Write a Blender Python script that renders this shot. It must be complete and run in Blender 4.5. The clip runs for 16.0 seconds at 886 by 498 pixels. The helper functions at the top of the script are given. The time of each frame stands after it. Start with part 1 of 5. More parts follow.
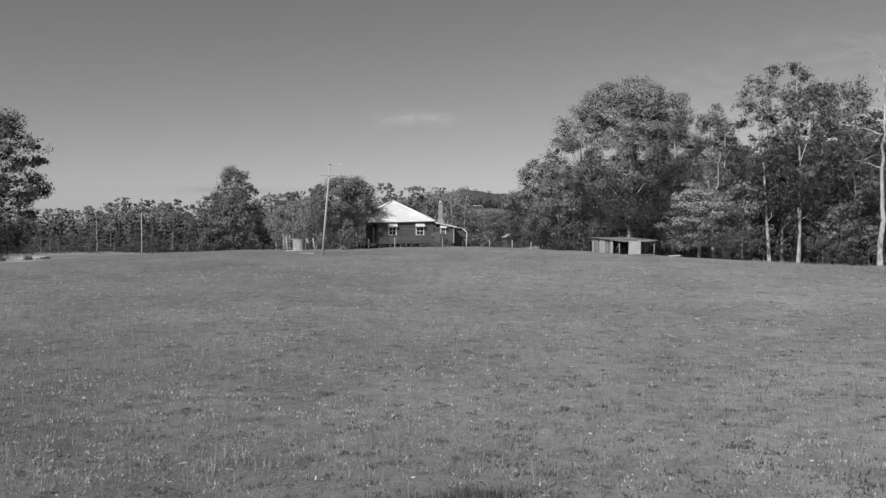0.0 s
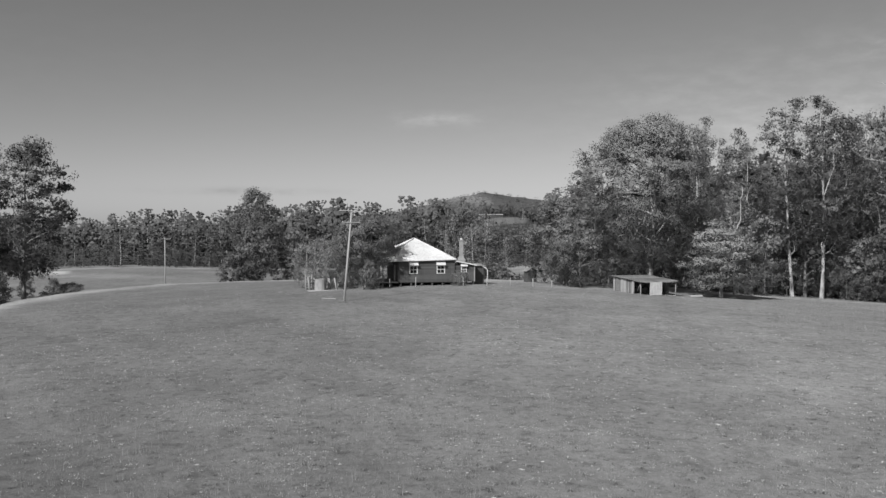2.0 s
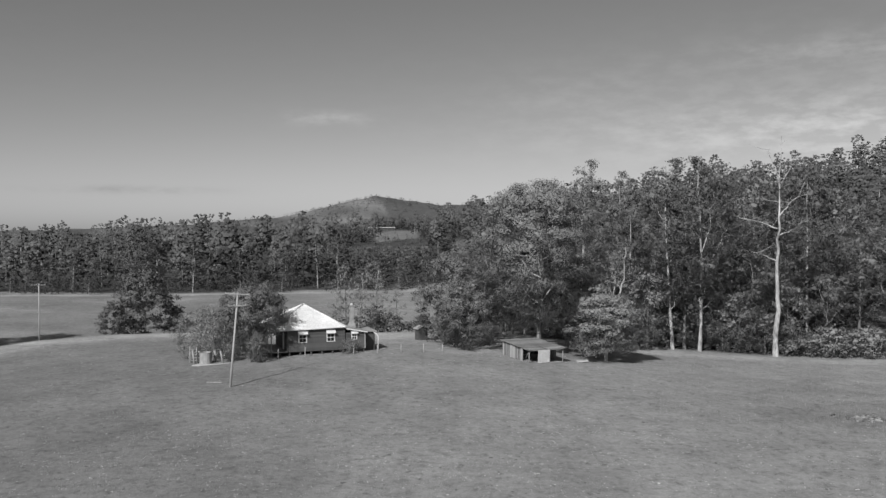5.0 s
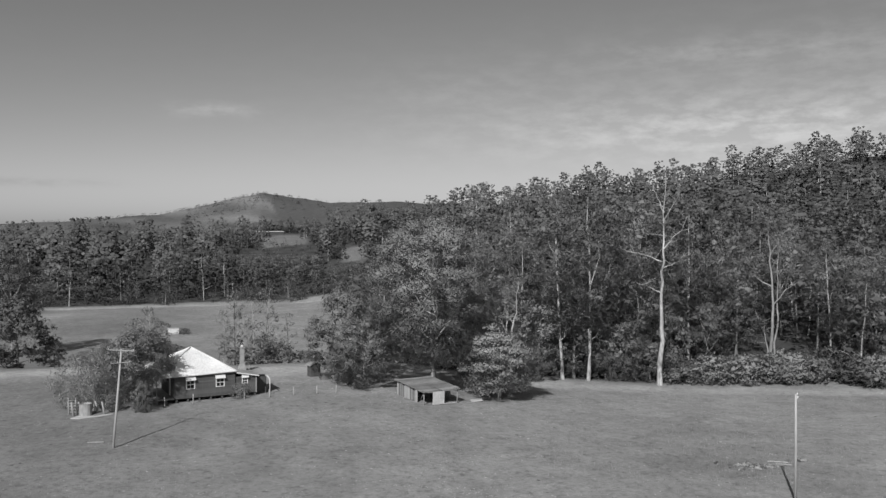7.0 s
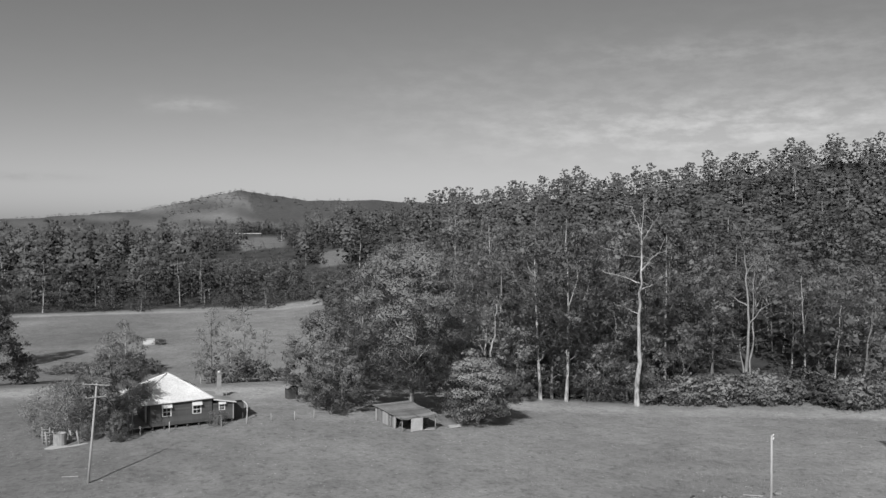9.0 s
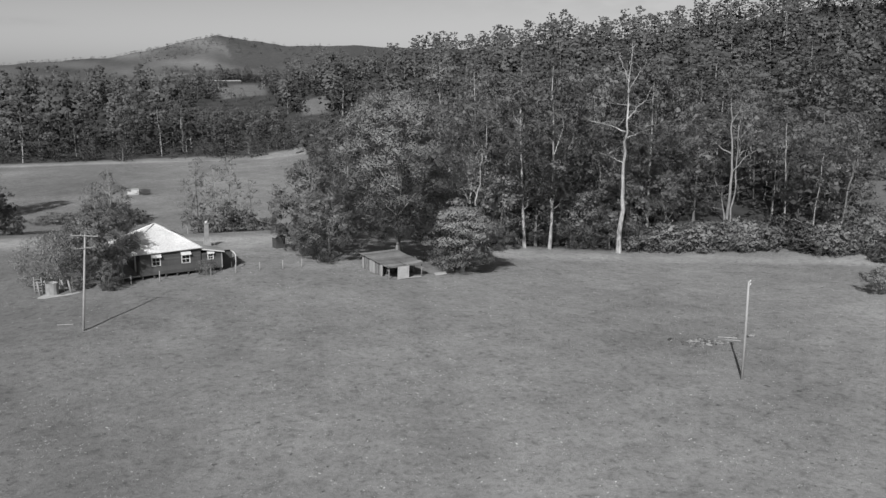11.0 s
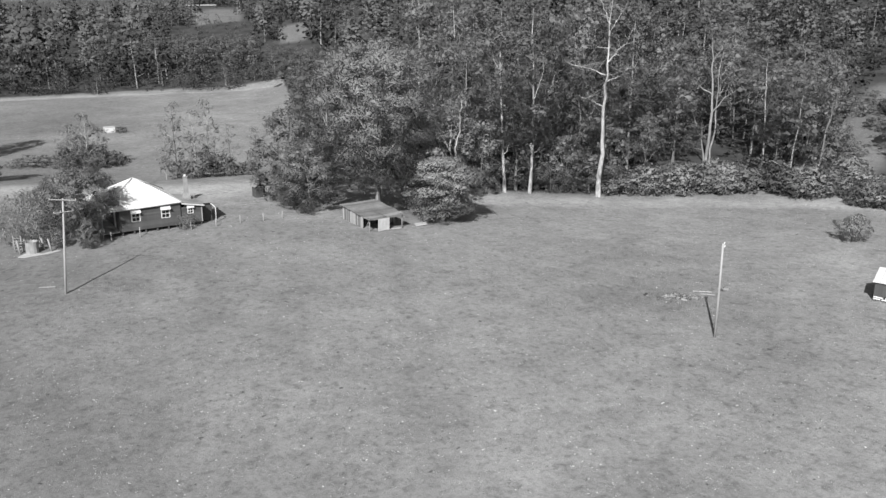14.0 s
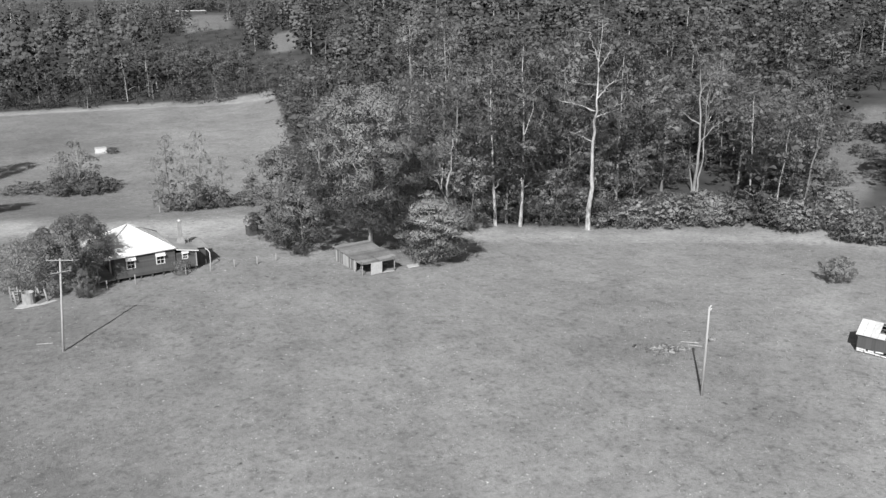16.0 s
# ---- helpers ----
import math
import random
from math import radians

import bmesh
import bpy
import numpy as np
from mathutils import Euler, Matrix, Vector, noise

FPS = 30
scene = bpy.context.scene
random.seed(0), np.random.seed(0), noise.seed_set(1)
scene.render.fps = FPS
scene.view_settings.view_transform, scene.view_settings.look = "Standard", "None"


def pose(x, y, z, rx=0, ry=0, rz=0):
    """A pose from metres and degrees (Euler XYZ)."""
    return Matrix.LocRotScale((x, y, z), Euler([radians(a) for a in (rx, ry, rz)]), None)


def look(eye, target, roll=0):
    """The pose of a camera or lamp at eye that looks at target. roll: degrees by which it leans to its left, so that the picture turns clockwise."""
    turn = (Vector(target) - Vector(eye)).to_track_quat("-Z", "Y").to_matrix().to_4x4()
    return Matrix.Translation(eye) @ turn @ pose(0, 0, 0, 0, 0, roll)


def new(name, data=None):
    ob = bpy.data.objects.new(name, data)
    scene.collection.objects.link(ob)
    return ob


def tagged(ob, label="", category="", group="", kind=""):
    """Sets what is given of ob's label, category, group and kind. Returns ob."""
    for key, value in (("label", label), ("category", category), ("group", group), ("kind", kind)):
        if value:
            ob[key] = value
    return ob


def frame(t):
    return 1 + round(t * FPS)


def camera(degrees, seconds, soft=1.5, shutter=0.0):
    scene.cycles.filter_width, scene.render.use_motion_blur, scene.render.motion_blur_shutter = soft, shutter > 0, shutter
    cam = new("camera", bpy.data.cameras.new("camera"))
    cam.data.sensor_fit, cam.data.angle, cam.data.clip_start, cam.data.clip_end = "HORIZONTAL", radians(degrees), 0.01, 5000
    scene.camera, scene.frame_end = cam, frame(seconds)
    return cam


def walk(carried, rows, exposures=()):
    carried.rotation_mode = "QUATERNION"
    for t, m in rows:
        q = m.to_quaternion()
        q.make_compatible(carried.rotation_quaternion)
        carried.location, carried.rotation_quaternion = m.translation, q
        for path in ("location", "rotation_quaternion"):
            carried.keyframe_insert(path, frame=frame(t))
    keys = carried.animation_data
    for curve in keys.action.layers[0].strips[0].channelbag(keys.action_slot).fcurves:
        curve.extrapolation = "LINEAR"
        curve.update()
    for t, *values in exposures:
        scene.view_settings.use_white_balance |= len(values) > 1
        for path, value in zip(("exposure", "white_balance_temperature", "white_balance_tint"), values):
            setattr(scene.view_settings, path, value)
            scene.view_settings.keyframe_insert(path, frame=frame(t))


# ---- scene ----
cam = camera(53.78, 16.0, soft=1.45)
PATH = [
    (0.0, pose(-0.000, -0.000, 0.004, 88.911, 0.200, -4.805)),
    (0.5, pose(-0.160, -0.181, 0.770, 88.936, 0.094, -4.496)),
    (1.0, pose(-0.142, -0.260, 1.830, 88.929, 0.000, -4.212)),
    (1.5, pose(-0.075, -0.239, 3.348, 88.959, 0.099, -3.806)),
    (2.0, pose(-0.099, -0.215, 4.767, 88.976, 0.089, -3.485)),
    (2.5, pose(-0.152, -0.234, 6.245, 88.978, -0.026, -3.160)),
    (3.0, pose(-0.104, -0.246, 7.602, 88.981, -0.072, -2.849)),
    (3.5, pose(-0.010, -0.201, 9.021, 89.020, 0.041, -4.624)),
    (4.0, pose(0.024, -0.116, 10.478, 88.969, 0.106, -5.178)),
    (4.5, pose(0.124, 0.048, 11.853, 88.965, 0.112, -7.867)),
    (5.0, pose(0.264, 0.386, 13.267, 88.929, 0.162, -10.521)),
    (5.2, pose(0.306, 0.511, 13.862, 88.890, 0.168, -11.639)),
    (7.3, pose(-0.158, 1.557, 19.752, 88.564, -0.062, -18.103)),
    (7.5, pose(-0.147, 1.604, 20.300, 88.537, -0.115, -18.241)),
    (8.0, pose(-0.161, 1.723, 21.691, 88.426, -0.148, -18.601)),
    (10.3, pose(-0.266, 1.728, 22.772, 88.300, -0.203, -19.955)),
    (10.5, pose(-0.266, 1.728, 22.772, 86.888, -0.203, -20.055)),
    (10.8, pose(-0.354, 1.714, 22.767, 81.850, -0.219, -20.184)),
    (11.0, pose(-0.412, 1.704, 22.763, 78.488, -0.229, -20.270)),
    (11.2, pose(-0.425, 1.696, 22.770, 74.870, -0.220, -20.361)),
    (11.5, pose(-0.444, 1.684, 22.781, 73.737, -0.206, -20.497)),
    (12.0, pose(-0.402, 1.643, 22.803, 73.674, -0.107, -20.764)),
    (12.5, pose(-0.311, 1.621, 22.878, 73.619, -0.081, -20.968)),
    (13.0, pose(-0.207, 1.658, 23.716, 73.491, -0.069, -21.155)),
    (13.5, pose(-0.145, 1.746, 25.188, 73.402, -0.025, -21.365)),
    (14.0, pose(-0.067, 1.859, 26.636, 73.313, -0.007, -21.514)),
    (14.5, pose(-0.025, 2.000, 28.222, 73.180, 0.022, -21.717)),
    (15.0, pose(-0.004, 2.075, 29.790, 73.077, 0.014, -21.860)),
    (15.5, pose(-0.053, 2.157, 31.465, 72.988, 0.030, -22.044)),
    (16.0, pose(-0.082, 2.260, 33.000, 72.953, 0.015, -22.163)),
]
EXPOSURES = [(0.0, -0.02), (0.5, 0.07), (2.5, 0.05), (4.0, 0.02), (5.2, -0.02), (8.0, -0.04), (10.3, -0.05), (11.0, -0.06), (11.2, 0.07), (11.5, 0.3), (12.2, 0.46), (16.0, 0.44)]
walk(cam, PATH, EXPOSURES)

# ---- world, sun ----
SUN_AZ, SUN_EL = 34.0, 37.5   # the shadows run towards this bearing from +y to +x; height of the sun
world = bpy.data.worlds.new("world")
scene.world = world
world.use_nodes = True


def build_world():
    nt = world.node_tree
    nt.nodes.clear()
    N, L = nt.nodes.new, nt.links.new

    def math_node(op, a, b=None, c=None):
        n = N("ShaderNodeMath")
        n.operation = op
        for i, v in enumerate((a, b, c)):
            if v is None:
                continue
            if isinstance(v, (int, float)):
                n.inputs[i].default_value = v
            else:
                L(v, n.inputs[i])
        return n.outputs[0]

    out, bg = N("ShaderNodeOutputWorld"), N("ShaderNodeBackground")
    sky, bw = N("ShaderNodeTexSky"), N("ShaderNodeRGBToBW")
    sky.sky_type, sky.sun_disc = "NISHITA", False
    sky.sun_elevation, sky.sun_rotation = radians(SUN_EL), radians(180 + SUN_AZ)
    sky.air_density, sky.dust_density, sky.ozone_density = 1.0, 1.2, 1.0
    L(sky.outputs[0], bw.inputs[0])
    co, sep = N("ShaderNodeTexCoord"), N("ShaderNodeSeparateXYZ")
    L(co.outputs["Generated"], sep.inputs[0])
    az = math_node("DEGREES", math_node("ARCTAN2", sep.outputs[0], sep.outputs[1]))
    el = math_node("DEGREES", math_node("ARCSINE", sep.outputs[2]))
    comb, tex = N("ShaderNodeCombineXYZ"), N("ShaderNodeTexNoise")
    L(math_node("MULTIPLY", az, 0.42), comb.inputs[0])
    L(math_node("MULTIPLY", el, 1.15), comb.inputs[1])
    L(comb.outputs[0], tex.inputs["Vector"])
    tex.inputs["Scale"].default_value, tex.inputs["Detail"].default_value = 1.0, 7.0
    tex.inputs["Roughness"].default_value = 0.62
    wisp = math_node("MULTIPLY_ADD", tex.outputs[0], 3.2, -1.1)

    def bank(a0, wa, e0, we, amount):
        u = math_node("POWER", math_node("ABSOLUTE", math_node("DIVIDE", math_node("SUBTRACT", az, a0), wa)), 2.0)
        v = math_node("POWER", math_node("ABSOLUTE", math_node("DIVIDE", math_node("SUBTRACT", el, e0), we)), 2.0)
        return math_node("MULTIPLY", math_node("EXPONENT", math_node("MULTIPLY", math_node("ADD", u, v), -1.0)), amount)

    cover = bank(37, 15, 6.3, 1.8, 0.8)
    for b in ((3.0, 2.6, 7.4, 0.42, 0.6), (36, 9, 10.8, 0.9, 0.45), (19, 5, 9, 1.2, 0.2), (-9, 5, 2.7, 0.25, -0.35), (75, 40, 9, 4, 0.7), (-80, 40, 12, 5, 0.5), (180, 60, 14, 6, 0.5)):
        cover = math_node("ADD", cover, bank(*b))
    veil = math_node("MULTIPLY", math_node("MINIMUM", math_node("MAXIMUM", wisp, 0.22), 1.0), cover)
    haze = math_node("MULTIPLY_ADD", math_node("EXPONENT", math_node("MULTIPLY", math_node("MAXIMUM", el, 0.0), -0.28)), 1.2, 1.0)
    mix = math_node("MULTIPLY", math_node("MULTIPLY", bw.outputs[0], haze), math_node("MULTIPLY_ADD", veil, 0.55, 1.0))
    rgb = N("ShaderNodeCombineColor")
    for i in range(3):
        L(mix, rgb.inputs[i])
    L(rgb.outputs[0], bg.inputs[0])
    bg.inputs[1].default_value = 0.057
    L(bg.outputs[0], out.inputs[0])


build_world()
sun = new("sun", bpy.data.lights.new("sun", "SUN"))
sun.data.energy, sun.data.angle = 4.2, radians(0.53)
sun_from = Vector((-math.sin(radians(SUN_AZ)), -math.cos(radians(SUN_AZ)), math.tan(radians(SUN_EL))))
sun.matrix_world = look(sun_from * 100, (0, 0, 0))


# ---- materials: the film is black and white, so all colours are neutral ----
def grey(v):
    return (v, v, v, 1.0)


def material(name, lo, hi, scale=2.0, rough=0.85, metal=0.0, fine=14.0, bump=0.15, bump_scale=None, island=0.0, per_object=0.0, tone=0.0, spec=0.3, stretch=None, wave=None, through_light=0.0):
    """Mottled grey between lo and hi; noise at two scales, bump; optional per-piece and per-object spread and ribs."""
    m = bpy.data.materials.new(name)
    m.use_nodes = True
    nt = m.node_tree
    N, L = nt.nodes.new, nt.links.new
    bsdf = nt.nodes["Principled BSDF"]
    out = nt.nodes["Material Output"]
    co, mp = N("ShaderNodeTexCoord"), N("ShaderNodeMapping")
    L(co.outputs["Object"], mp.inputs[0])
    if stretch:
        mp.inputs["Scale"].default_value = stretch
    big, small = N("ShaderNodeTexNoise"), N("ShaderNodeTexNoise")
    for n, s, d in ((big, scale, 4.0), (small, fine, 3.0)):
        L(mp.outputs[0], n.inputs["Vector"])
        n.inputs["Scale"].default_value, n.inputs["Detail"].default_value = s, d
    mixer = N("ShaderNodeMath")
    mixer.operation = "MULTIPLY_ADD"
    L(small.outputs[0], mixer.inputs[0])
    mixer.inputs[1].default_value = 0.45
    half = N("ShaderNodeMath")
    half.operation = "MULTIPLY"
    half.inputs[1].default_value = 0.55
    L(big.outputs[0], half.inputs[0])
    L(half.outputs[0], mixer.inputs[2])
    fac = mixer.outputs[0]
    for amount, node, sock in ((island, "ShaderNodeNewGeometry", "Random Per Island"), (per_object, "ShaderNodeObjectInfo", "Random"), (tone, "ShaderNodeAttribute", "Fac")):
        if amount:
            src, ma = N(node), N("ShaderNodeMath")
            if sock == "Fac":
                src.attribute_name = "tone"
            ma.operation = "MULTIPLY_ADD"
            sub = N("ShaderNodeMath")
            sub.operation = "SUBTRACT"
            L(src.outputs[sock], sub.inputs[0])
            sub.inputs[1].default_value = 0.5
            L(sub.outputs[0], ma.inputs[0])
            ma.inputs[1].default_value = amount
            L(fac, ma.inputs[2])
            fac = ma.outputs[0]
    ramp = N("ShaderNodeValToRGB")
    ramp.color_ramp.elements[0].position, ramp.color_ramp.elements[0].color = 0.3, grey(lo)
    ramp.color_ramp.elements[1].position, ramp.color_ramp.elements[1].color = 0.7, grey(hi)
    L(fac, ramp.inputs[0])
    L(ramp.outputs[0], bsdf.inputs["Base Color"])
    bsdf.inputs["Roughness"].default_value, bsdf.inputs["Metallic"].default_value = rough, metal
    bsdf.inputs["Specular IOR Level"].default_value = spec
    if bump:
        bp = N("ShaderNodeBump")
        bp.inputs["Strength"].default_value, bp.inputs["Distance"].default_value = bump, 0.05
        L(small.outputs[0], bp.inputs["Height"])
        last = bp
        if wave:
            wv, b2 = N("ShaderNodeTexWave"), N("ShaderNodeBump")
            wv.bands_direction = wave[0]
            wv.inputs["Scale"].default_value = wave[1]
            L(co.outputs["Object"], wv.inputs["Vector"])
            b2.inputs["Strength"].default_value, b2.inputs["Distance"].default_value = 0.5, 0.03
            L(wv.outputs[0], b2.inputs["Height"])
            L(bp.outputs[0], b2.inputs["Normal"])
            last = b2
        L(last.outputs[0], bsdf.inputs["Normal"])
    if through_light:
        tr, mx = N("ShaderNodeBsdfTranslucent"), N("ShaderNodeMixShader")
        L(ramp.outputs[0], tr.inputs[0])
        mx.inputs[0].default_value = through_light
        L(bsdf.outputs[0], mx.inputs[1])
        L(tr.outputs[0], mx.inputs[2])
        L(mx.outputs[0], out.inputs[0])
    return m


M_leaf = material("gum_leaves", 0.215, 0.36, 0.25, 0.65, fine=1.2, bump=0, island=0.08, per_object=0.8, through_light=0.5)
M_leaf_far = material("far_leaves", 0.155, 0.25, 0.035, 0.7, fine=1.5, bump=0, island=0.03, tone=0.75, through_light=0.46)
M_leaf_dark = material("dark_leaves", 0.23, 0.37, 0.3, 0.6, fine=1.4, bump=0, island=0.12, per_object=0.15, through_light=0.4)
M_leaf_deep = material("deep_leaves", 0.135, 0.225, 0.3, 0.6, fine=1.4, bump=0, island=0.12, per_object=0.1, through_light=0.35)
M_leaf_spread = material("spreading_gum_leaves", 0.285, 0.43, 0.25, 0.6, fine=1.2, bump=0, island=0.08, through_light=0.42)
M_leaf_wattle = material("wattle_leaves", 0.36, 0.50, 0.5, 0.65, fine=1.4, bump=0, island=0.1, through_light=0.42)
M_leaf_pale = material("pale_leaves", 0.33, 0.48, 0.3, 0.65, fine=1.4, bump=0, island=0.12, per_object=0.15, through_light=0.42)
# strong mottle: bark blotches, plus sun patches through the canopy painted in
M_bark_pale = material("smooth_pale_bark", 0.06, 0.66, 1.3, 0.8, fine=5.0, bump=0.25, stretch=(1, 1, 0.3))
M_bark_grey = material("smooth_grey_bark", 0.10, 0.55, 0.9, 0.85, fine=4.0, bump=0.3, stretch=(1, 1, 0.3), per_object=0.5)
M_bark_stem = material("silver_bark", 0.12, 0.42, 1.1, 0.85, fine=5.0, bump=0.3, stretch=(1, 1, 0.3))
M_bark = material("rough_grey_bark", 0.10, 0.26, 1.2, 0.9, fine=6.0, bump=0.5, stretch=(1, 1, 0.25))
M_bark_far = material("forest_bark", 0.05, 0.42, 0.9, 0.85, fine=4.0, bump=0, stretch=(1, 1, 0.3), tone=0.75)
M_timber = material("weathered_timber", 0.18, 0.40, 1.5, 0.85, fine=10.0, bump=0.4, stretch=(1, 1, 0.15), per_object=0.2)
M_pole = material("bleached_pole_timber", 0.28, 0.48, 1.5, 0.85, fine=10.0, bump=0.4, stretch=(1, 1, 0.15))
M_timber_dark = material("dark_timber", 0.05, 0.11, 1.5, 0.85, fine=10.0, bump=0.4, stretch=(1, 1, 0.15))
M_board = material("painted_weatherboard", 0.06, 0.11, 0.8, 0.75, fine=9.0, bump=0.15, per_object=0.3)
M_white = material("white_paint", 0.55, 0.75, 1.5, 0.6, fine=10.0, bump=0.08)
# darker patches: weathered iron, with the tree's shade on the roof painted in
M_iron = material("galvanised_roof_iron", 0.5, 0.95, 0.42, 0.5, 0.0, fine=5.0, bump=0.1, spec=0.5, wave=("X", 2.1))
M_iron_old = material("weathered_roof_iron", 0.14, 0.30, 0.6, 0.7, 0.0, fine=5.0, bump=0.2, wave=("X", 2.1), per_object=0.35)
M_iron_pale = material("pale_sheet_iron", 0.42, 0.70, 0.9, 0.6, 0.0, fine=6.0, bump=0.15, per_object=0.4)
M_iron_wall = material("weathered_wall_iron", 0.20, 0.42, 0.8, 0.65, 0.0, fine=6.0, bump=0.2, stretch=(1, 1, 0.3))
M_slab = material("grey_split_slab", 0.14, 0.42, 1.2, 0.85, fine=9.0, bump=0.4, stretch=(1, 1, 0.15), per_object=0.5)
M_brick = material("chimney_render", 0.22, 0.38, 1.5, 0.9, fine=8.0, bump=0.3)
M_concrete = material("pale_concrete", 0.38, 0.55, 0.8, 0.9, fine=9.0, bump=0.2)
M_rubble = material("rubble", 0.07, 0.36, 1.2, 0.9, fine=7.0, bump=0.4, island=0.6)
M_straw = material("grass_tufts", 0.17, 0.34, 0.12, 0.85, fine=0.8, bump=0, island=0.35, spec=0.1, through_light=0.4)
M_dry = material("dry_grass", 0.3, 0.46, 0.12, 0.85, fine=0.8, bump=0, island=0.35, spec=0.1, through_light=0.4)
M_rush = material("dark_rushes", 0.10, 0.17, 0.8, 0.85, fine=3.0, bump=0, island=0.4, spec=0.1, through_light=0.3)
M_seed = material("pale_weed_heads", 0.45, 0.72, 0.8, 0.85, fine=3.0, bump=0, island=0.5, spec=0.1, through_light=0.3)


def glass_material():
    m = bpy.data.materials.new("window_glass")
    m.use_nodes = True
    b = m.node_tree.nodes["Principled BSDF"]
    b.inputs["Base Color"].default_value = grey(0.015)
    b.inputs["Roughness"].default_value = 0.06
    b.inputs["Specular IOR Level"].default_value = 0.5
    return m


M_glass = glass_material()


# ---- the lie of the land ----
def ss(a, b, x):
    t = np.clip((x - a) / (b - a), 0.0, 1.0)
    return t * t * (3 - 2 * t)


def bearing(x, y):
    return np.degrees(np.arctan2(x, y))


def crest_line(az):
    """Distance at which the near paddock starts to fall away."""
    return np.interp(az, [-60, -40, -24, -21.7, -19, -16.4, -14, -9.5, -5, 0, 4, 20], [80, 85, 108, 123, 134, 141, 147, 150, 146, 138, 136, 138])


def land(x, y):
    """Height of the ground: near paddock, the knoll with the farmhouse, the flat behind, wooded hills and mountain."""
    x, y = np.asarray(x, float), np.asarray(y, float)
    r, az = np.hypot(x, y), bearing(x, y)
    z = -4.1 - 4.15 * ss(0, 49, r - crest_line(az)) * (1 - ss(40, 75, x)) - 1.6 * ss(40, 85, x) * ss(80, 125, y)
    z = z + 1.95 * np.exp(-np.abs((x - 4.6) / np.where(x < 4.6, 48.0, 37.6)) ** 3 - np.abs((y - 108.5) / 48.6) ** 3)
    z = z + 0.42 * np.exp(-((x - 5) / 13.0) ** 2 - ((y - 114) / 9.0) ** 2)
    z = z + 0.05 * np.sin(x * 0.31 + 1) * np.sin(y * 0.27) + 0.03 * np.sin(x * 0.9 + y * 0.5)
    top = np.interp(az, [-180, -60, -25, -5, 5, 10, 12.2, 13.8, 15.3, 17, 19, 22, 25.4, 28, 31, 33.4, 36.4, 38, 40, 43, 45, 60, 120, 180], [6, 10, 10, 18, 22.5, 22.5, 27, 33, 36, 36, 37.5, 41, 44, 47, 47.5, 51, 57, 57, 62, 66, 66, 72, 30, 6])
    start = np.interp(az, [-180, 14, 22, 60, 180], [320, 320, 150, 140, 300])
    end = np.interp(az, [-180, -5, 5, 12, 25, 180], [900, 900, 650, 650, 560, 600])
    u = np.clip((r - start) / (end - start), 0, 1)
    z = z + top * np.where(az < 14, 1 - (1 - u) ** 2, u * (0.85 + 0.15 * u)) * ss(60, 140, r)
    z = z + 1.4 * np.exp(-((az + 17) / 6.0) ** 2) * ss(215, 310, r) * (1 - ss(420, 520, r))
    back = np.exp(-((r - 1850) / 420.0) ** 2)
    crest = np.interp(az, [-60, -14, -6, 0, 2.5, 4.5, 6.0, 8.0, 10, 12, 16, 30, 90], [10, 14, 21, 34, 48, 62, 73, 65, 55, 50, 40, 20, 10])
    z = z + back * (crest + 0.8 * np.sin(az * 2.3 + 0.01 * r) + 0.6 * np.sin(az * 5.1 - 0.02 * r))
    return z


def land1(x, y):
    return float(land(x, y))


def wooded(x, y):
    """1 where forest stands, 0 on pasture."""
    r, az = np.hypot(x, y), bearing(x, y)
    near = np.interp(az, [-180, -25, -5, 9.5, 11.2, 12.2, 14.5, 17, 21, 26, 31, 36, 41, 46, 60, 180], [330, 335, 322, 325, 328, 215, 150, 138, 136, 137, 140, 144, 147, 149, 150, 300])
    w = ss(0, 3, r - near)
    far_gap = np.exp(-((az - 7.5) / 1.25) ** 4) * ss(465, 475, r) * (1 - ss(548, 556, r))
    gap2 = np.exp(-((az - 12.0) / 0.8) ** 4) * ss(385, 395, r) * (1 - ss(430, 440, r))
    slip = np.exp(-((az - 46.3 - (r - 165) * 0.045) / 1.7) ** 4) * ss(153, 158, r) * (1 - ss(218, 228, r))
    w = w * (1 - np.clip(slip * 1.5, 0, 1))
    return w * (1 - np.clip(far_gap * 1.6, 0, 1)) * (1 - np.clip(gap2 * 1.6, 0, 1)) * (1 - ss(700, 1000, r) * (az < 13))


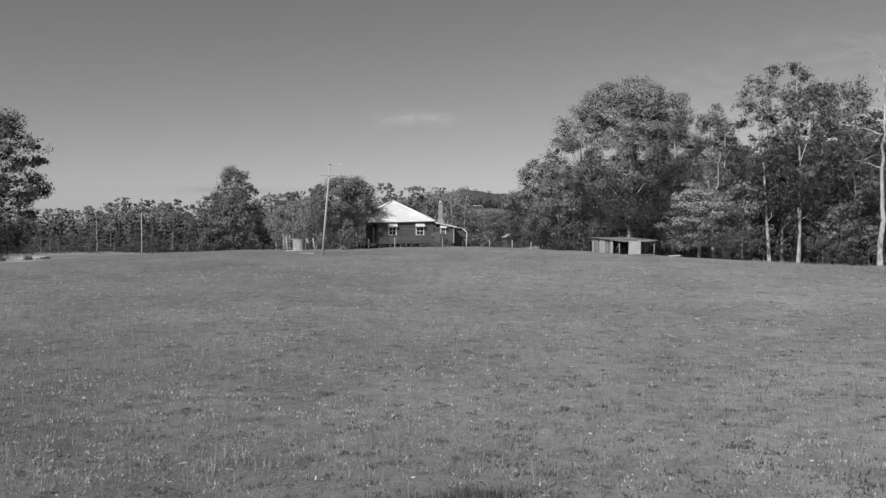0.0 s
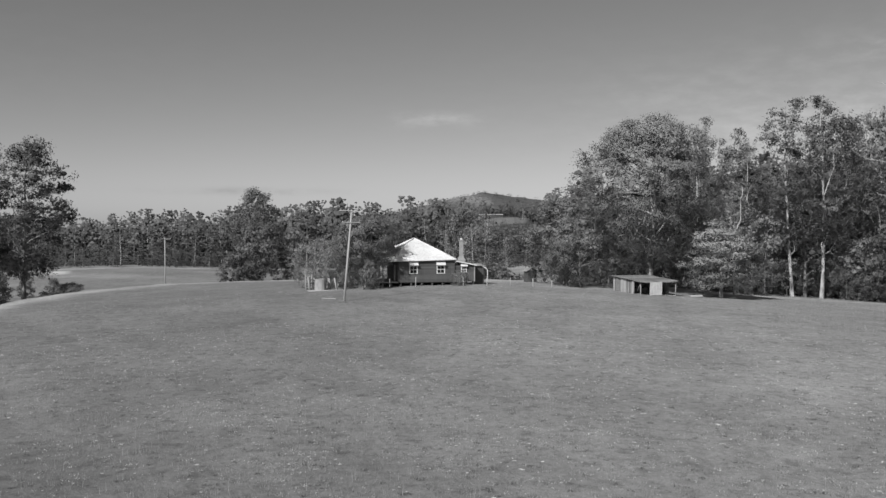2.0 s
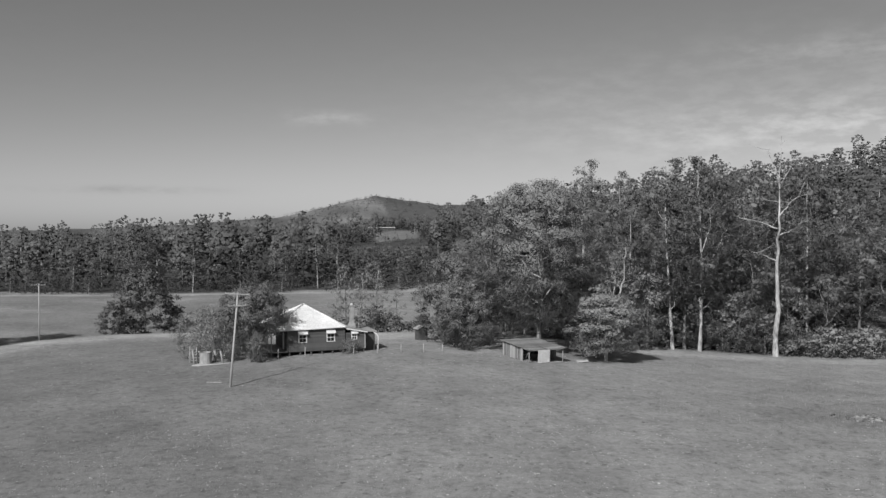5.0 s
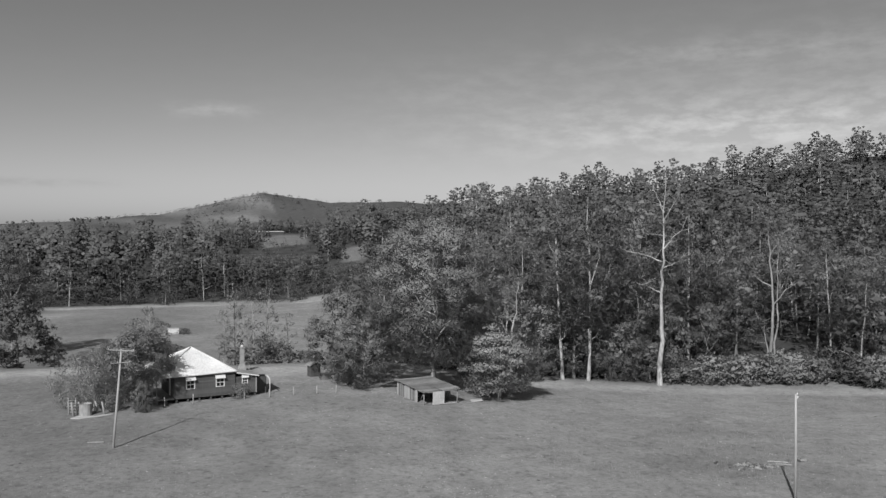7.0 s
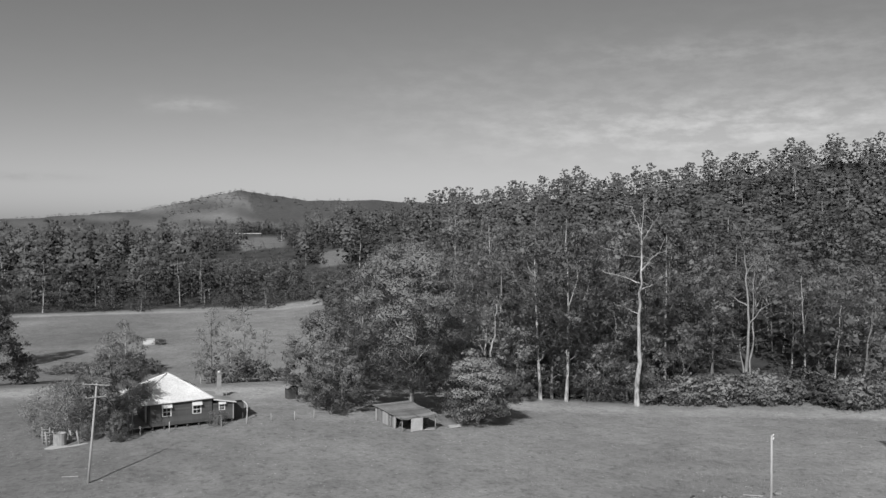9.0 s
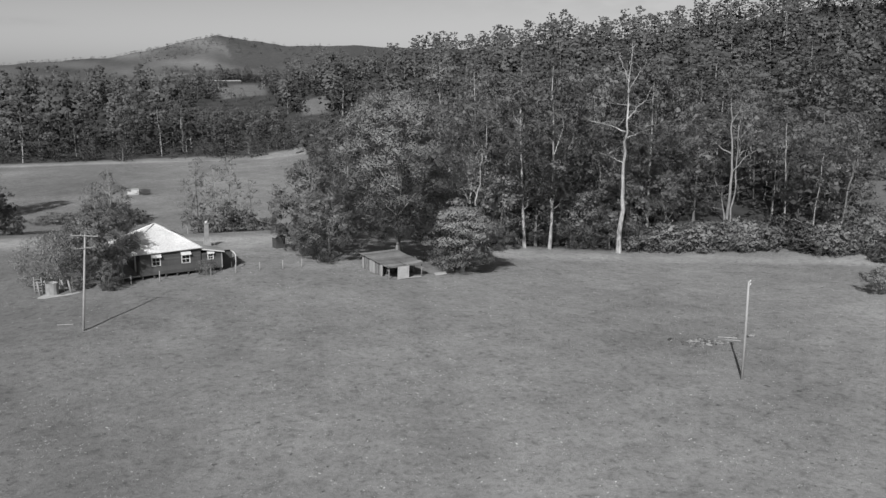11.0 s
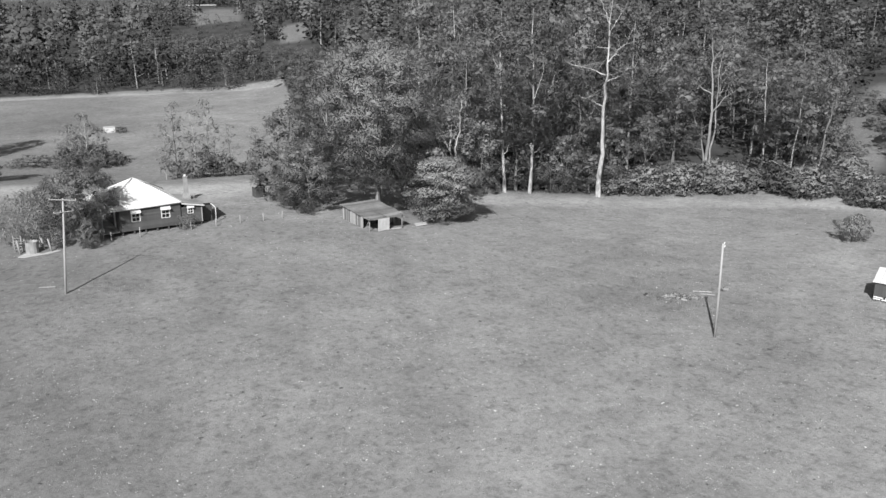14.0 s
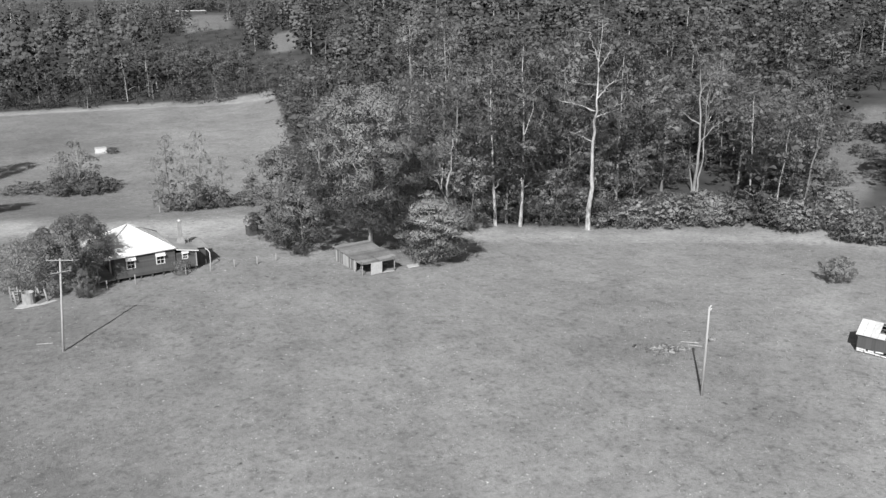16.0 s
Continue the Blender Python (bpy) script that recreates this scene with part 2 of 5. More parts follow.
def ground_material():
    m = bpy.data.materials.new("pasture")
    m.use_nodes = True
    nt = m.node_tree
    N, L = nt.nodes.new, nt.links.new
    bsdf = nt.nodes["Principled BSDF"]
    co = N("ShaderNodeTexCoord")

    def noise_at(scale, detail, rough=0.6):
        n = N("ShaderNodeTexNoise")
        L(co.outputs["Object"], n.inputs["Vector"])
        n.inputs["Scale"].default_value, n.inputs["Detail"].default_value = scale, detail
        n.inputs["Roughness"].default_value = rough
        return n.outputs[0]

    def ramp(src, stops):
        n = N("ShaderNodeValToRGB")
        e = n.color_ramp.elements
        e[0].position, e[0].color = stops[0][0], grey(stops[0][1])
        e[1].position, e[1].color = stops[-1][0], grey(stops[-1][1])
        for p, v in stops[1:-1]:
            q = e.new(p)
            q.color = grey(v)
        L(src, n.inputs[0])
        return n.outputs[0]

    def mix(kind, fac, a, b):
        n = N("ShaderNodeMix")
        n.data_type, n.blend_type = "RGBA", kind
        for s, v in ((n.inputs[0], fac), (n.inputs[6], a), (n.inputs[7], b)):
            if isinstance(v, (int, float)):
                s.default_value = v
            elif isinstance(v, tuple):
                s.default_value = v
            else:
                L(v, s)
        return n.outputs[2]

    broad, mid, clump, fine, grit = noise_at(0.045, 5.0), noise_at(0.3, 5.0, 0.6), noise_at(1.15, 3.0, 0.55), noise_at(7.0, 5.0, 0.7), noise_at(26.0, 3.0, 0.7)
    base = ramp(broad, [(0.32, 0.184), (0.68, 0.222)])
    base = mix("MULTIPLY", 1.0, base, ramp(mid, [(0.3, 0.88), (0.5, 1.0), (0.7, 1.08)]))
    base = mix("MULTIPLY", 1.0, base, ramp(clump, [(0.3, 0.72), (0.43, 0.97), (0.7, 1.1)]))
    base = mix("MULTIPLY", 1.0, base, ramp(noise_at(2.5, 2.0, 0.5), [(0.34, 0.84), (0.47, 0.99), (0.66, 1.05)]))
    base = mix("MULTIPLY", 1.0, base, ramp(fine, [(0.3, 0.84), (0.5, 1.0), (0.7, 1.15)]))
    base = mix("MULTIPLY", 1.0, base, ramp(grit, [(0.25, 0.84), (0.5, 1.0), (0.75, 1.18)]))
    base = mix("MULTIPLY", 1.0, base, ramp(noise_at(0.022, 3.0), [(0.32, 0.93), (0.5, 1.0), (0.68, 1.04)]))
    dung = ramp(noise_at(1.1, 2.0), [(0.72, 0.0), (0.75, 1.0)])
    base = mix("MULTIPLY", 1.0, base, ramp(noise_at(0.09, 6.0, 0.7), [(0.36, 0.95), (0.47, 1.0), (0.62, 1.03)]))
    base = mix("MIX", mix("MULTIPLY", 1.0, dung, grey(0.75)), base, grey(0.055))
    stone = ramp(noise_at(3.4, 1.0), [(0.752, 0.0), (0.765, 1.0)])
    base = mix("MIX", mix("MULTIPLY", 1.0, stone, grey(0.9)), base, grey(0.6))
    dry = N("ShaderNodeAttribute")
    dry.attribute_name = "dry"
    patchy = mix("MULTIPLY", 1.0, dry.outputs["Fac"], ramp(noise_at(0.16, 6.0, 0.68), [(0.36, 0.6), (0.5, 0.95), (0.62, 1.2)]))
    base = mix("MIX", patchy, base, mix("MULTIPLY", 1.0, base, grey(2.1)))
    lush = N("ShaderNodeAttribute")
    lush.attribute_name = "lush"
    base = mix("MIX", mix("MULTIPLY", 1.0, lush.outputs["Fac"], ramp(noise_at(0.2, 5.0), [(0.35, 0.5), (0.6, 1.0)])), base, mix("MULTIPLY", 1.0, base, grey(0.78)))
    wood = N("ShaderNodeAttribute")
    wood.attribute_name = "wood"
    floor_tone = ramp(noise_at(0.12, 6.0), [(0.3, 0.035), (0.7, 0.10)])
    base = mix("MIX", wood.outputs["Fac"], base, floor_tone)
    track = N("ShaderNodeAttribute")
    track.attribute_name = "track"
    base = mix("MIX", track.outputs["Fac"], base, grey(0.55))
    L(base, bsdf.inputs["Base Color"])
    bsdf.inputs["Roughness"].default_value, bsdf.inputs["Specular IOR Level"].default_value = 0.95, 0.1
    bp = N("ShaderNodeBump")
    bp.inputs["Strength"].default_value, bp.inputs["Distance"].default_value = 0.8, 0.06
    add = N("ShaderNodeMath")
    add.operation = "ADD"
    L(clump, add.inputs[0])
    L(fine, add.inputs[1])
    L(add.outputs[0], bp.inputs["Height"])
    L(bp.outputs[0], bsdf.inputs["Normal"])
    return m


M_ground = ground_material()


def mesh_np(name, verts, faces, mat=None, smooth=False):
    """A mesh from arrays: faces is an (n, 3) or (n, 4) array, or a list of such arrays."""
    faces = faces if isinstance(faces, list) else [faces]
    me = bpy.data.meshes.new(name)
    me.vertices.add(len(verts))
    me.vertices.foreach_set("co", np.asarray(verts, np.float32).ravel())
    sizes = np.concatenate([np.full(len(f), f.shape[1], np.int32) for f in faces])
    loops = np.concatenate([f.ravel() for f in faces]).astype(np.int32)
    me.loops.add(len(loops))
    me.loops.foreach_set("vertex_index", loops)
    me.polygons.add(len(sizes))
    me.polygons.foreach_set("loop_start", np.concatenate([[0], np.cumsum(sizes)[:-1]]).astype(np.int32))
    if smooth:
        me.polygons.foreach_set("use_smooth", np.ones(len(sizes), bool))
    me.update(calc_edges=True)
    if mat:
        me.materials.append(mat)
    return me


def build_ground():
    az = np.radians(np.concatenate([np.arange(-180, -40, 5.0), np.arange(-40, -2, 0.5), np.arange(-2, 13, 0.15), np.arange(13, 70, 0.5), np.arange(70, 180, 5.0)]))
    rr = np.concatenate([np.arange(1.5, 60, 1.5), np.arange(60, 210, 2.0), np.arange(210, 300, 6.0), np.arange(300, 336, 1.5), np.arange(336, 700, 8.0), np.geomspace(700, 1700, 34)[:-1], np.arange(1700, 2000, 20.0), np.geomspace(2000, 4600, 14)])
    A, R = np.meshgrid(az, rr)
    X, Y = (R * np.sin(A)).ravel(), (R * np.cos(A)).ravel()
    Z = land(X, Y)
    verts = np.concatenate([np.stack([X, Y, Z], 1), [[0, 0, land1(0, 0)]]])
    na, nr = len(az), len(rr)
    i, j = np.meshgrid(np.arange(nr - 1), np.arange(na), indexing="ij")
    i, j = i.ravel(), j.ravel()
    k = (j + 1) % na
    quads = np.stack([i * na + j, i * na + k, (i + 1) * na + k, (i + 1) * na + j], 1)
    jj = np.arange(na)
    fan = np.stack([np.full(na, nr * na), jj, (jj + 1) % na], 1)[:, ::-1]
    me = mesh_np("ground", verts, [quads, fan], M_ground, True)
    x, y = verts[:, 0], verts[:, 1]
    r, a = np.hypot(x, y), bearing(x, y)
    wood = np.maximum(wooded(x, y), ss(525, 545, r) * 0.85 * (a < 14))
    # the mountain's face beyond its bare spur is wooded and painted darker as shaded
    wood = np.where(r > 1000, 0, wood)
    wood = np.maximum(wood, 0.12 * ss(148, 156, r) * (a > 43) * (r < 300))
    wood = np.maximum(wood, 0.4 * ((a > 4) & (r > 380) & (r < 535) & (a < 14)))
    # uneven tone: pale spur, patches, and gully shading put into the colour
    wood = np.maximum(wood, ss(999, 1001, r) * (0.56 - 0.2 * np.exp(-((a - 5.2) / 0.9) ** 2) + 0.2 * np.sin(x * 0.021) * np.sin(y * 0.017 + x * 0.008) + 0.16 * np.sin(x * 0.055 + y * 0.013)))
    # right of the slanted ridge, shade on the face is put into the mask
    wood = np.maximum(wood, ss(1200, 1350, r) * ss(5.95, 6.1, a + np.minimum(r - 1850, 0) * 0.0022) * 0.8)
    edge = np.interp(a, [14, 17, 21, 26, 31, 36, 41, 46], [150, 138, 136, 137, 139, 143, 145, 147])
    dry = np.exp(-((r - edge + 5) / 5.0) ** 2) * ss(13, 22, a) * 0.95
    dry = np.maximum(dry, np.exp(-((r - crest_line(a) + 1) / 7.5) ** 2) * (1 - ss(9, 14, a)) * ss(-40, -25, a))
    dry = np.maximum(dry, 0.32 * ss(55, 90, x) * ss(60, 85, y))
    dry = np.maximum(dry, (0.08 + 0.3 * ss(0.1, 0.8, np.sin(x * 0.06 + 1.3 * np.sin(y * 0.05)) * np.sin(y * 0.1 + 0.8))) * ss(185, 215, r) * (1 - ss(330, 350, r)) * (a < 14))
    dry = np.maximum(dry, 0.34 * ss(-16, 26, x) * ss(2, 20, y) + 0.16 * ss(-6, 8, x) * (1 - ss(14, 30, y)) * ss(3, 8, y))
    dry = np.maximum(dry, np.exp(-((r - 318) / 3.5) ** 2) * 0.75 * (a < 12))
    track = np.exp(-((a + 20.5) / 0.75) ** 4 - ((r - 297) / 11.0) ** 4)
    dry = dry * (1 - ss(147, 153, r) * (a > 14))
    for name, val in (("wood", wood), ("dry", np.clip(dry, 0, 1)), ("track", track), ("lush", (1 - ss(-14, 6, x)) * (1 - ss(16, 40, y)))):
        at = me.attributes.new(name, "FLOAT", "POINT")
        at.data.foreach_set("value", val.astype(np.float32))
    return tagged(new("ground", me), "grazed grass paddock rolling away to wooded hills", "ground", kind="structure")


build_ground()


# ---- small mesh tools ----
def part(name, data, mat, parent=None, label="", m=None):
    """Links a bmesh or mesh as one mesh object under its thing."""
    if isinstance(data, bmesh.types.BMesh):
        me = bpy.data.meshes.new(name)
        data.to_mesh(me)
        data.free()
    else:
        me = data
    if mat and not me.materials:
        me.materials.append(mat)
    ob = new(name, me)
    if parent:
        ob.parent = parent
    if m is not None:
        ob.matrix_basis = m
    return tagged(ob, label)


def thing(name, m, label, category, group=""):
    ob = new(name)
    ob.empty_display_size = 0.3
    ob.matrix_basis = m
    return tagged(ob, label, category, group)


def add_box(bm, lo, hi, bevel=0.0, m=None):
    size = [hi[i] - lo[i] for i in range(3)]
    mat = Matrix.Translation([(lo[i] + hi[i]) / 2 for i in range(3)]) @ Matrix.Diagonal((*size, 1))
    if m is not None:
        mat = m @ mat
    geo = bmesh.ops.create_cube(bm, size=1.0, matrix=mat)
    if bevel:
        edges = list({e for v in geo["verts"] for e in v.link_edges})
        bmesh.ops.bevel(bm, geom=edges, offset=bevel, segments=1, affect="EDGES")
    return bm


def box(lo, hi, bevel=0.0, m=None):
    return add_box(bmesh.new(), lo, hi, bevel, m)


def slab(pts, thick):
    """A sheet with thickness under the polygon pts."""
    bm = bmesh.new()
    top = [bm.verts.new(p) for p in pts]
    low = [bm.verts.new((p[0], p[1], p[2] - thick)) for p in pts]
    bm.faces.new(top)
    bm.faces.new(low[::-1])
    n = len(pts)
    for i in range(n):
        bm.faces.new((top[i], low[i], low[(i + 1) % n], top[(i + 1) % n]))
    bmesh.ops.recalc_face_normals(bm, faces=bm.faces)
    return bm


def tube_arrays(path, radii, sides=6):
    """Vertices and quads of a tapered tube along a polyline."""
    path = np.asarray(path, float)
    n = len(path)
    tang = np.gradient(path, axis=0)
    tang /= np.linalg.norm(tang, axis=1)[:, None] + 1e-9
    ref = np.where(np.abs(tang[:, 2:3]) < 0.9, [[0, 0, 1.0]], [[1.0, 0, 0]])
    u = np.cross(tang, ref)
    u /= np.linalg.norm(u, axis=1)[:, None] + 1e-9
    v = np.cross(tang, u)
    a = np.arange(sides) * 2 * np.pi / sides
    ring = path[:, None] + np.asarray(radii)[:, None, None] * (u[:, None] * np.cos(a)[None, :, None] + v[:, None] * np.sin(a)[None, :, None])
    i, j = np.meshgrid(np.arange(n - 1), np.arange(sides), indexing="ij")
    i, j = i.ravel(), j.ravel()
    k = (j + 1) % sides
    return ring.reshape(-1, 3), np.stack([i * sides + j, i * sides + k, (i + 1) * sides + k, (i + 1) * sides + j], 1)


def join_arrays(items):
    vs, fs, off = [], [], 0
    for v, f in items:
        vs.append(v)
        fs.append(f + off)
        off += len(v)
    return np.concatenate(vs), np.concatenate(fs)


def tube(path, radii, sides=8):
    v, f = tube_arrays(path, radii, sides)
    bm = bmesh.new()
    bv = [bm.verts.new(p) for p in v]
    for q in f:
        bm.faces.new([bv[k] for k in q])
    bm.faces.new(bv[:sides][::-1])
    bm.faces.new(bv[-sides:])
    bmesh.ops.recalc_face_normals(bm, faces=bm.faces)
    for face in bm.faces:
        face.smooth = len(face.verts) == 4
    return bm


# ---- trees ----
def leaf_arrays(rng, centres, radii, per, size, flat=0.75, droop=0.0, knot=9):
    """Slim leaves in small knots set over puffs: an uneven crown with gaps. Also gives the heart that each leaf faces away from."""
    kn = max(1, per // knot)
    pc, pr = np.repeat(centres, kn, axis=0), np.repeat(radii, kn)[:, None]
    d = rng.normal(size=pc.shape)
    d /= np.linalg.norm(d, axis=1)[:, None]
    kc = pc + d * (0.3 + 0.75 * rng.random((len(pc), 1)) ** 0.6) * pr * np.array([1, 1, flat])
    kr = pr * rng.uniform(0.2, 0.42, (len(pc), 1))
    c, r, puff_c = np.repeat(kc, knot, axis=0), np.repeat(kr, knot, axis=0), np.repeat(pc, knot, axis=0)
    e = rng.normal(size=c.shape)
    p = c + e * r * np.array([0.75, 0.75, 0.45])
    face = e + rng.normal(size=c.shape) * 0.8
    along = np.cross(face, rng.normal(size=c.shape))
    along /= np.linalg.norm(along, axis=1)[:, None] + 1e-9
    along[:, 2] -= droop
    along /= np.linalg.norm(along, axis=1)[:, None] + 1e-9
    side = np.cross(face, along)
    side /= np.linalg.norm(side, axis=1)[:, None] + 1e-9
    s = size * (0.6 + 0.8 * rng.random((len(c), 1)))
    v = np.stack([p - along * s * 0.45 - side * s * 0.28, p + along * s * 0.6, p - along * s * 0.3 + side * s * 0.32], 1)
    heart = c * 0.45 + puff_c * 0.55 - np.array([0, 0, 0.35]) * r
    return v.reshape(-1, 3), np.arange(len(v) * 3).reshape(-1, 3), heart


G = (1 + 5 ** 0.5) / 2
ICO_V = np.array([(-1, G, 0), (1, G, 0), (-1, -G, 0), (1, -G, 0), (0, -1, G), (0, 1, G), (0, -1, -G), (0, 1, -G), (G, 0, -1), (G, 0, 1), (-G, 0, -1), (-G, 0, 1)]) / math.hypot(1, G)
ICO_F = np.array([(0, 11, 5), (0, 5, 1), (0, 1, 7), (0, 7, 10), (0, 10, 11), (1, 5, 9), (5, 11, 4), (11, 10, 2), (10, 7, 6), (7, 1, 8), (3, 9, 4), (3, 4, 2), (3, 2, 6), (3, 6, 8), (3, 8, 9), (4, 9, 5), (2, 4, 11), (6, 2, 10), (8, 6, 7), (9, 8, 1)])
OCT_V = np.array([(1, 0, 0), (-1, 0, 0), (0, 1, 0), (0, -1, 0), (0, 0, 1), (0, 0, -1)], float)
OCT_F = np.array([(0, 2, 4), (2, 1, 4), (1, 3, 4), (3, 0, 4), (2, 0, 5), (1, 2, 5), (3, 1, 5), (0, 3, 5)])


def clump_arrays(rng, centres, radii, flat=0.7, fine=True):
    """A ragged many-sided tuft of packed foliage in the heart of each puff, as loose triangles; also each triangle's heart."""
    base, faces = (ICO_V, ICO_F) if fine else (OCT_V, OCT_F)
    n, k = len(centres), len(base)
    a = rng.random(n) * 2 * np.pi
    c, s_ = np.cos(a)[:, None], np.sin(a)[:, None]
    tilt = rng.normal(size=(n, 1)) * 0.4
    x, y, z = base[:, 0][None], base[:, 1][None], base[:, 2][None]
    y, z = y - z * tilt, z + y * tilt
    p = np.stack([x * c - y * s_, x * s_ + y * c, z * flat], 2) * (radii[:, None] * rng.uniform(0.6, 1.3, (n, k)))[:, :, None]
    p = p + centres[:, None]
    v = p[:, faces].reshape(-1, 3)
    heart = np.repeat(centres - np.array([0, 0, 0.2]) * radii[:, None], len(faces), axis=0)
    return v, np.arange(len(v)).reshape(-1, 3), heart


def soft_normals(me, xyz, centre, blend=0.82):
    """Leaves take much of their shading normal from the side of the puff that they grow on."""
    q = xyz.reshape(-1, 3, 3)
    own = np.cross(q[:, 1] - q[:, 0], q[:, 2] - q[:, 0])
    own /= np.linalg.norm(own, axis=1)[:, None] + 1e-9
    out = q.mean(axis=1) - centre
    out /= np.linalg.norm(out, axis=1)[:, None] + 1e-9
    own *= np.where((own * out).sum(1) < 0, -1.0, 1.0)[:, None]
    n = own * (1 - blend) + out * blend
    n /= np.linalg.norm(n, axis=1)[:, None] + 1e-9
    me.polygons.foreach_set("use_smooth", np.ones(len(me.polygons), bool))
    me.normals_split_custom_set_from_vertices(np.repeat(n, 3, axis=0))
    return me


def crown_puffs(rng, h, lo, width, n, puff, top_heavy=0.3, lean=(0, 0)):
    """Centres and radii of the puffs of a crown from height lo to h, width across."""
    cs = []
    while len(cs) < n:
        u, a = rng.random(), rng.random() * 2 * np.pi
        prof = math.sin(math.pi * min(0.98, 0.12 + 0.86 * u) ** (1 + top_heavy)) ** 0.6
        rad = width / 2 * prof * rng.random() ** 0.4
        z = lo + (h - lo) * u
        cs.append((rad * math.cos(a) + lean[0] * u, rad * math.sin(a) + lean[1] * u, z - puff * 0.5))
    cs = np.array(cs)
    return cs, puff * (0.65 + 0.7 * rng.random(n))


def wood_arrays(rng, h, r0, puffs, n_limbs, bend=0.03, sides=7, reach=0.75, taper=0.82, limb_sides=5):
    """Trunk to the crown, then one tapered limb to each of some puffs."""
    n = 9
    t = np.linspace(0, 1, n)
    top = np.array([puffs[:, 0].mean(), puffs[:, 1].mean(), h * reach])
    path = t[:, None] * top
    path[:, :2] += np.cumsum(rng.normal(size=(n, 2)) * h * bend * 0.35, axis=0) * t[:, None]
    items = [tube_arrays(path, r0 * (1.3 - 0.3 * np.minimum(t * 12, 1)) * (1 - taper * t), sides)]
    order = rng.permutation(len(puffs))[:n_limbs]
    for k in order:
        tip = puffs[k]
        zs = min(tip[2] * (0.55 + 0.3 * rng.random()), h * reach * 0.95)
        u = zs / (h * reach)
        start = np.array([np.interp(u, t, path[:, a]) for a in range(3)])
        s = np.linspace(0, 1, 5)[:, None]
        limb = start + (tip - start) * s
        limb[:, 2] += np.sin(s[:, 0] * np.pi) * (tip[2] - zs) * 0.12
        limb[1:-1] += rng.normal(size=(3, 3)) * np.linalg.norm(tip - start) * 0.07
        items.append(tube_arrays(limb, r0 * (1 - 0.8 * u) * 0.38 * np.linspace(1, 0.15, 5), limb_sides))
    return items


def dome_puffs(rng, h, lo, width, n, puff):
    """Puffs over the upper shell of a rounded crown, with a few lobes that stand out."""
    a = rng.random(n) * 2 * np.pi
    u = rng.random(n) ** 0.9
    lobe = 1 + 0.18 * np.sin(a * 3 + rng.random() * 6) + 0.12 * rng.normal(size=n)
    rad = width / 2 * np.sqrt(np.maximum(0.02, 1 - (u * 1.04 - 0.08) ** 2)) * lobe * np.where(rng.random(n) < 0.3, 0.45, 0.9)
    z = lo + (h - lo) * np.clip(u, 0, 0.98) - puff * 0.5
    return np.stack([rad * np.cos(a), rad * np.sin(a), z], 1), puff * (0.6 + 0.8 * rng.random(n))


TREE_KINDS = {}


def tree_kind(key, seed, h, lo, width, n, puff, per, size, r0, limbs, leaf, bark, reach=0.75, top_heavy=0.3, flat=0.75, droop=0.3, bend=0.03, limb_bark=None, core=0.28, layers=0):
    rng = np.random.default_rng(seed)
    cs, rs = crown_puffs(rng, h, lo, width, n, puff, top_heavy)
    if layers:
        step = (h - lo) / layers
        tier = lo + np.round((cs[:, 2] - lo) / step) * step - 0.12 * np.hypot(cs[:, 0], cs[:, 1])
        cs[:, 2] = tier + rng.normal(size=n) * 0.3 * step
    wood = [mesh_np(key + "_wood", v, f, (limb_bark or bark) if i else bark, True) for i, (v, f) in enumerate(wood_arrays(rng, h, r0, cs, limbs, bend, reach=reach))]
    lv, lf, heart = leaf_arrays(rng, cs, rs, per, size, flat, droop)
    if core:
        cv, cf, ch = clump_arrays(rng, cs, rs * core, flat)
        lv, lf, heart = np.concatenate([lv, cv]), np.concatenate([lf, cf + len(lv)]), np.concatenate([heart, ch])
    crown = mesh_np(key + "_crown", lv, lf, leaf)
    TREE_KINDS[key] = (wood, soft_normals(crown, lv, heart * 0.78 + np.array([0, 0, (lo + h) / 2]) * 0.22), h)


def plant(key, x, y, height=None, turn=0.0, name="tree", label="", category="tree", group="", wide=1.0):
    wood, crown, h = TREE_KINDS[key]
    s = (height or h) / h
    ob = thing(name, Matrix.Translation((x, y, land1(x, y) - 0.1)) @ Matrix.Rotation(radians(turn), 4, "Z") @ Matrix.Diagonal((s * wide, s * wide, s, 1)), label, category, group)
    part("trunk", wood[0], None, ob)
    for limb in wood[1:]:
        part("limb", limb, None, ob)
    part("crown", crown, None, ob)
    return ob


tree_kind("gum_white", 11, 30, 8.5, 11, 84, 1.2, 126, 0.28, 0.27, 12, M_leaf, M_bark_pale, 0.95, limb_bark=M_bark_grey)
tree_kind("gum_a", 12, 26, 6.5, 11.5, 66, 1.4, 126, 0.28, 0.3, 9, M_leaf, M_bark_grey, 0.9)
tree_kind("gum_b", 13, 25, 3.0, 11, 66, 1.4, 126, 0.28, 0.28, 8, M_leaf_dark, M_bark, 0.9)
tree_kind("gum_c", 21, 24, 9, 12, 58, 1.4, 126, 0.28, 0.27, 11, M_leaf, M_bark_grey, 0.92, 0.5)
tree_kind("gum_d", 22, 20, 1.2, 10.5, 66, 1.4, 126, 0.28, 0.26, 7, M_leaf, M_bark, 0.85, -0.1)
tree_kind("gum_young", 24, 13, 0.9, 8.0, 66, 1.05, 126, 0.22, 0.16, 7, M_leaf_spread, M_bark, 0.85, -0.1)
tree_kind("gum_spread", 14, 24, 5.0, 18, 270, 1.2, 405, 0.21, 0.42, 38, M_leaf_spread, M_bark_grey, 0.82, 0.25)
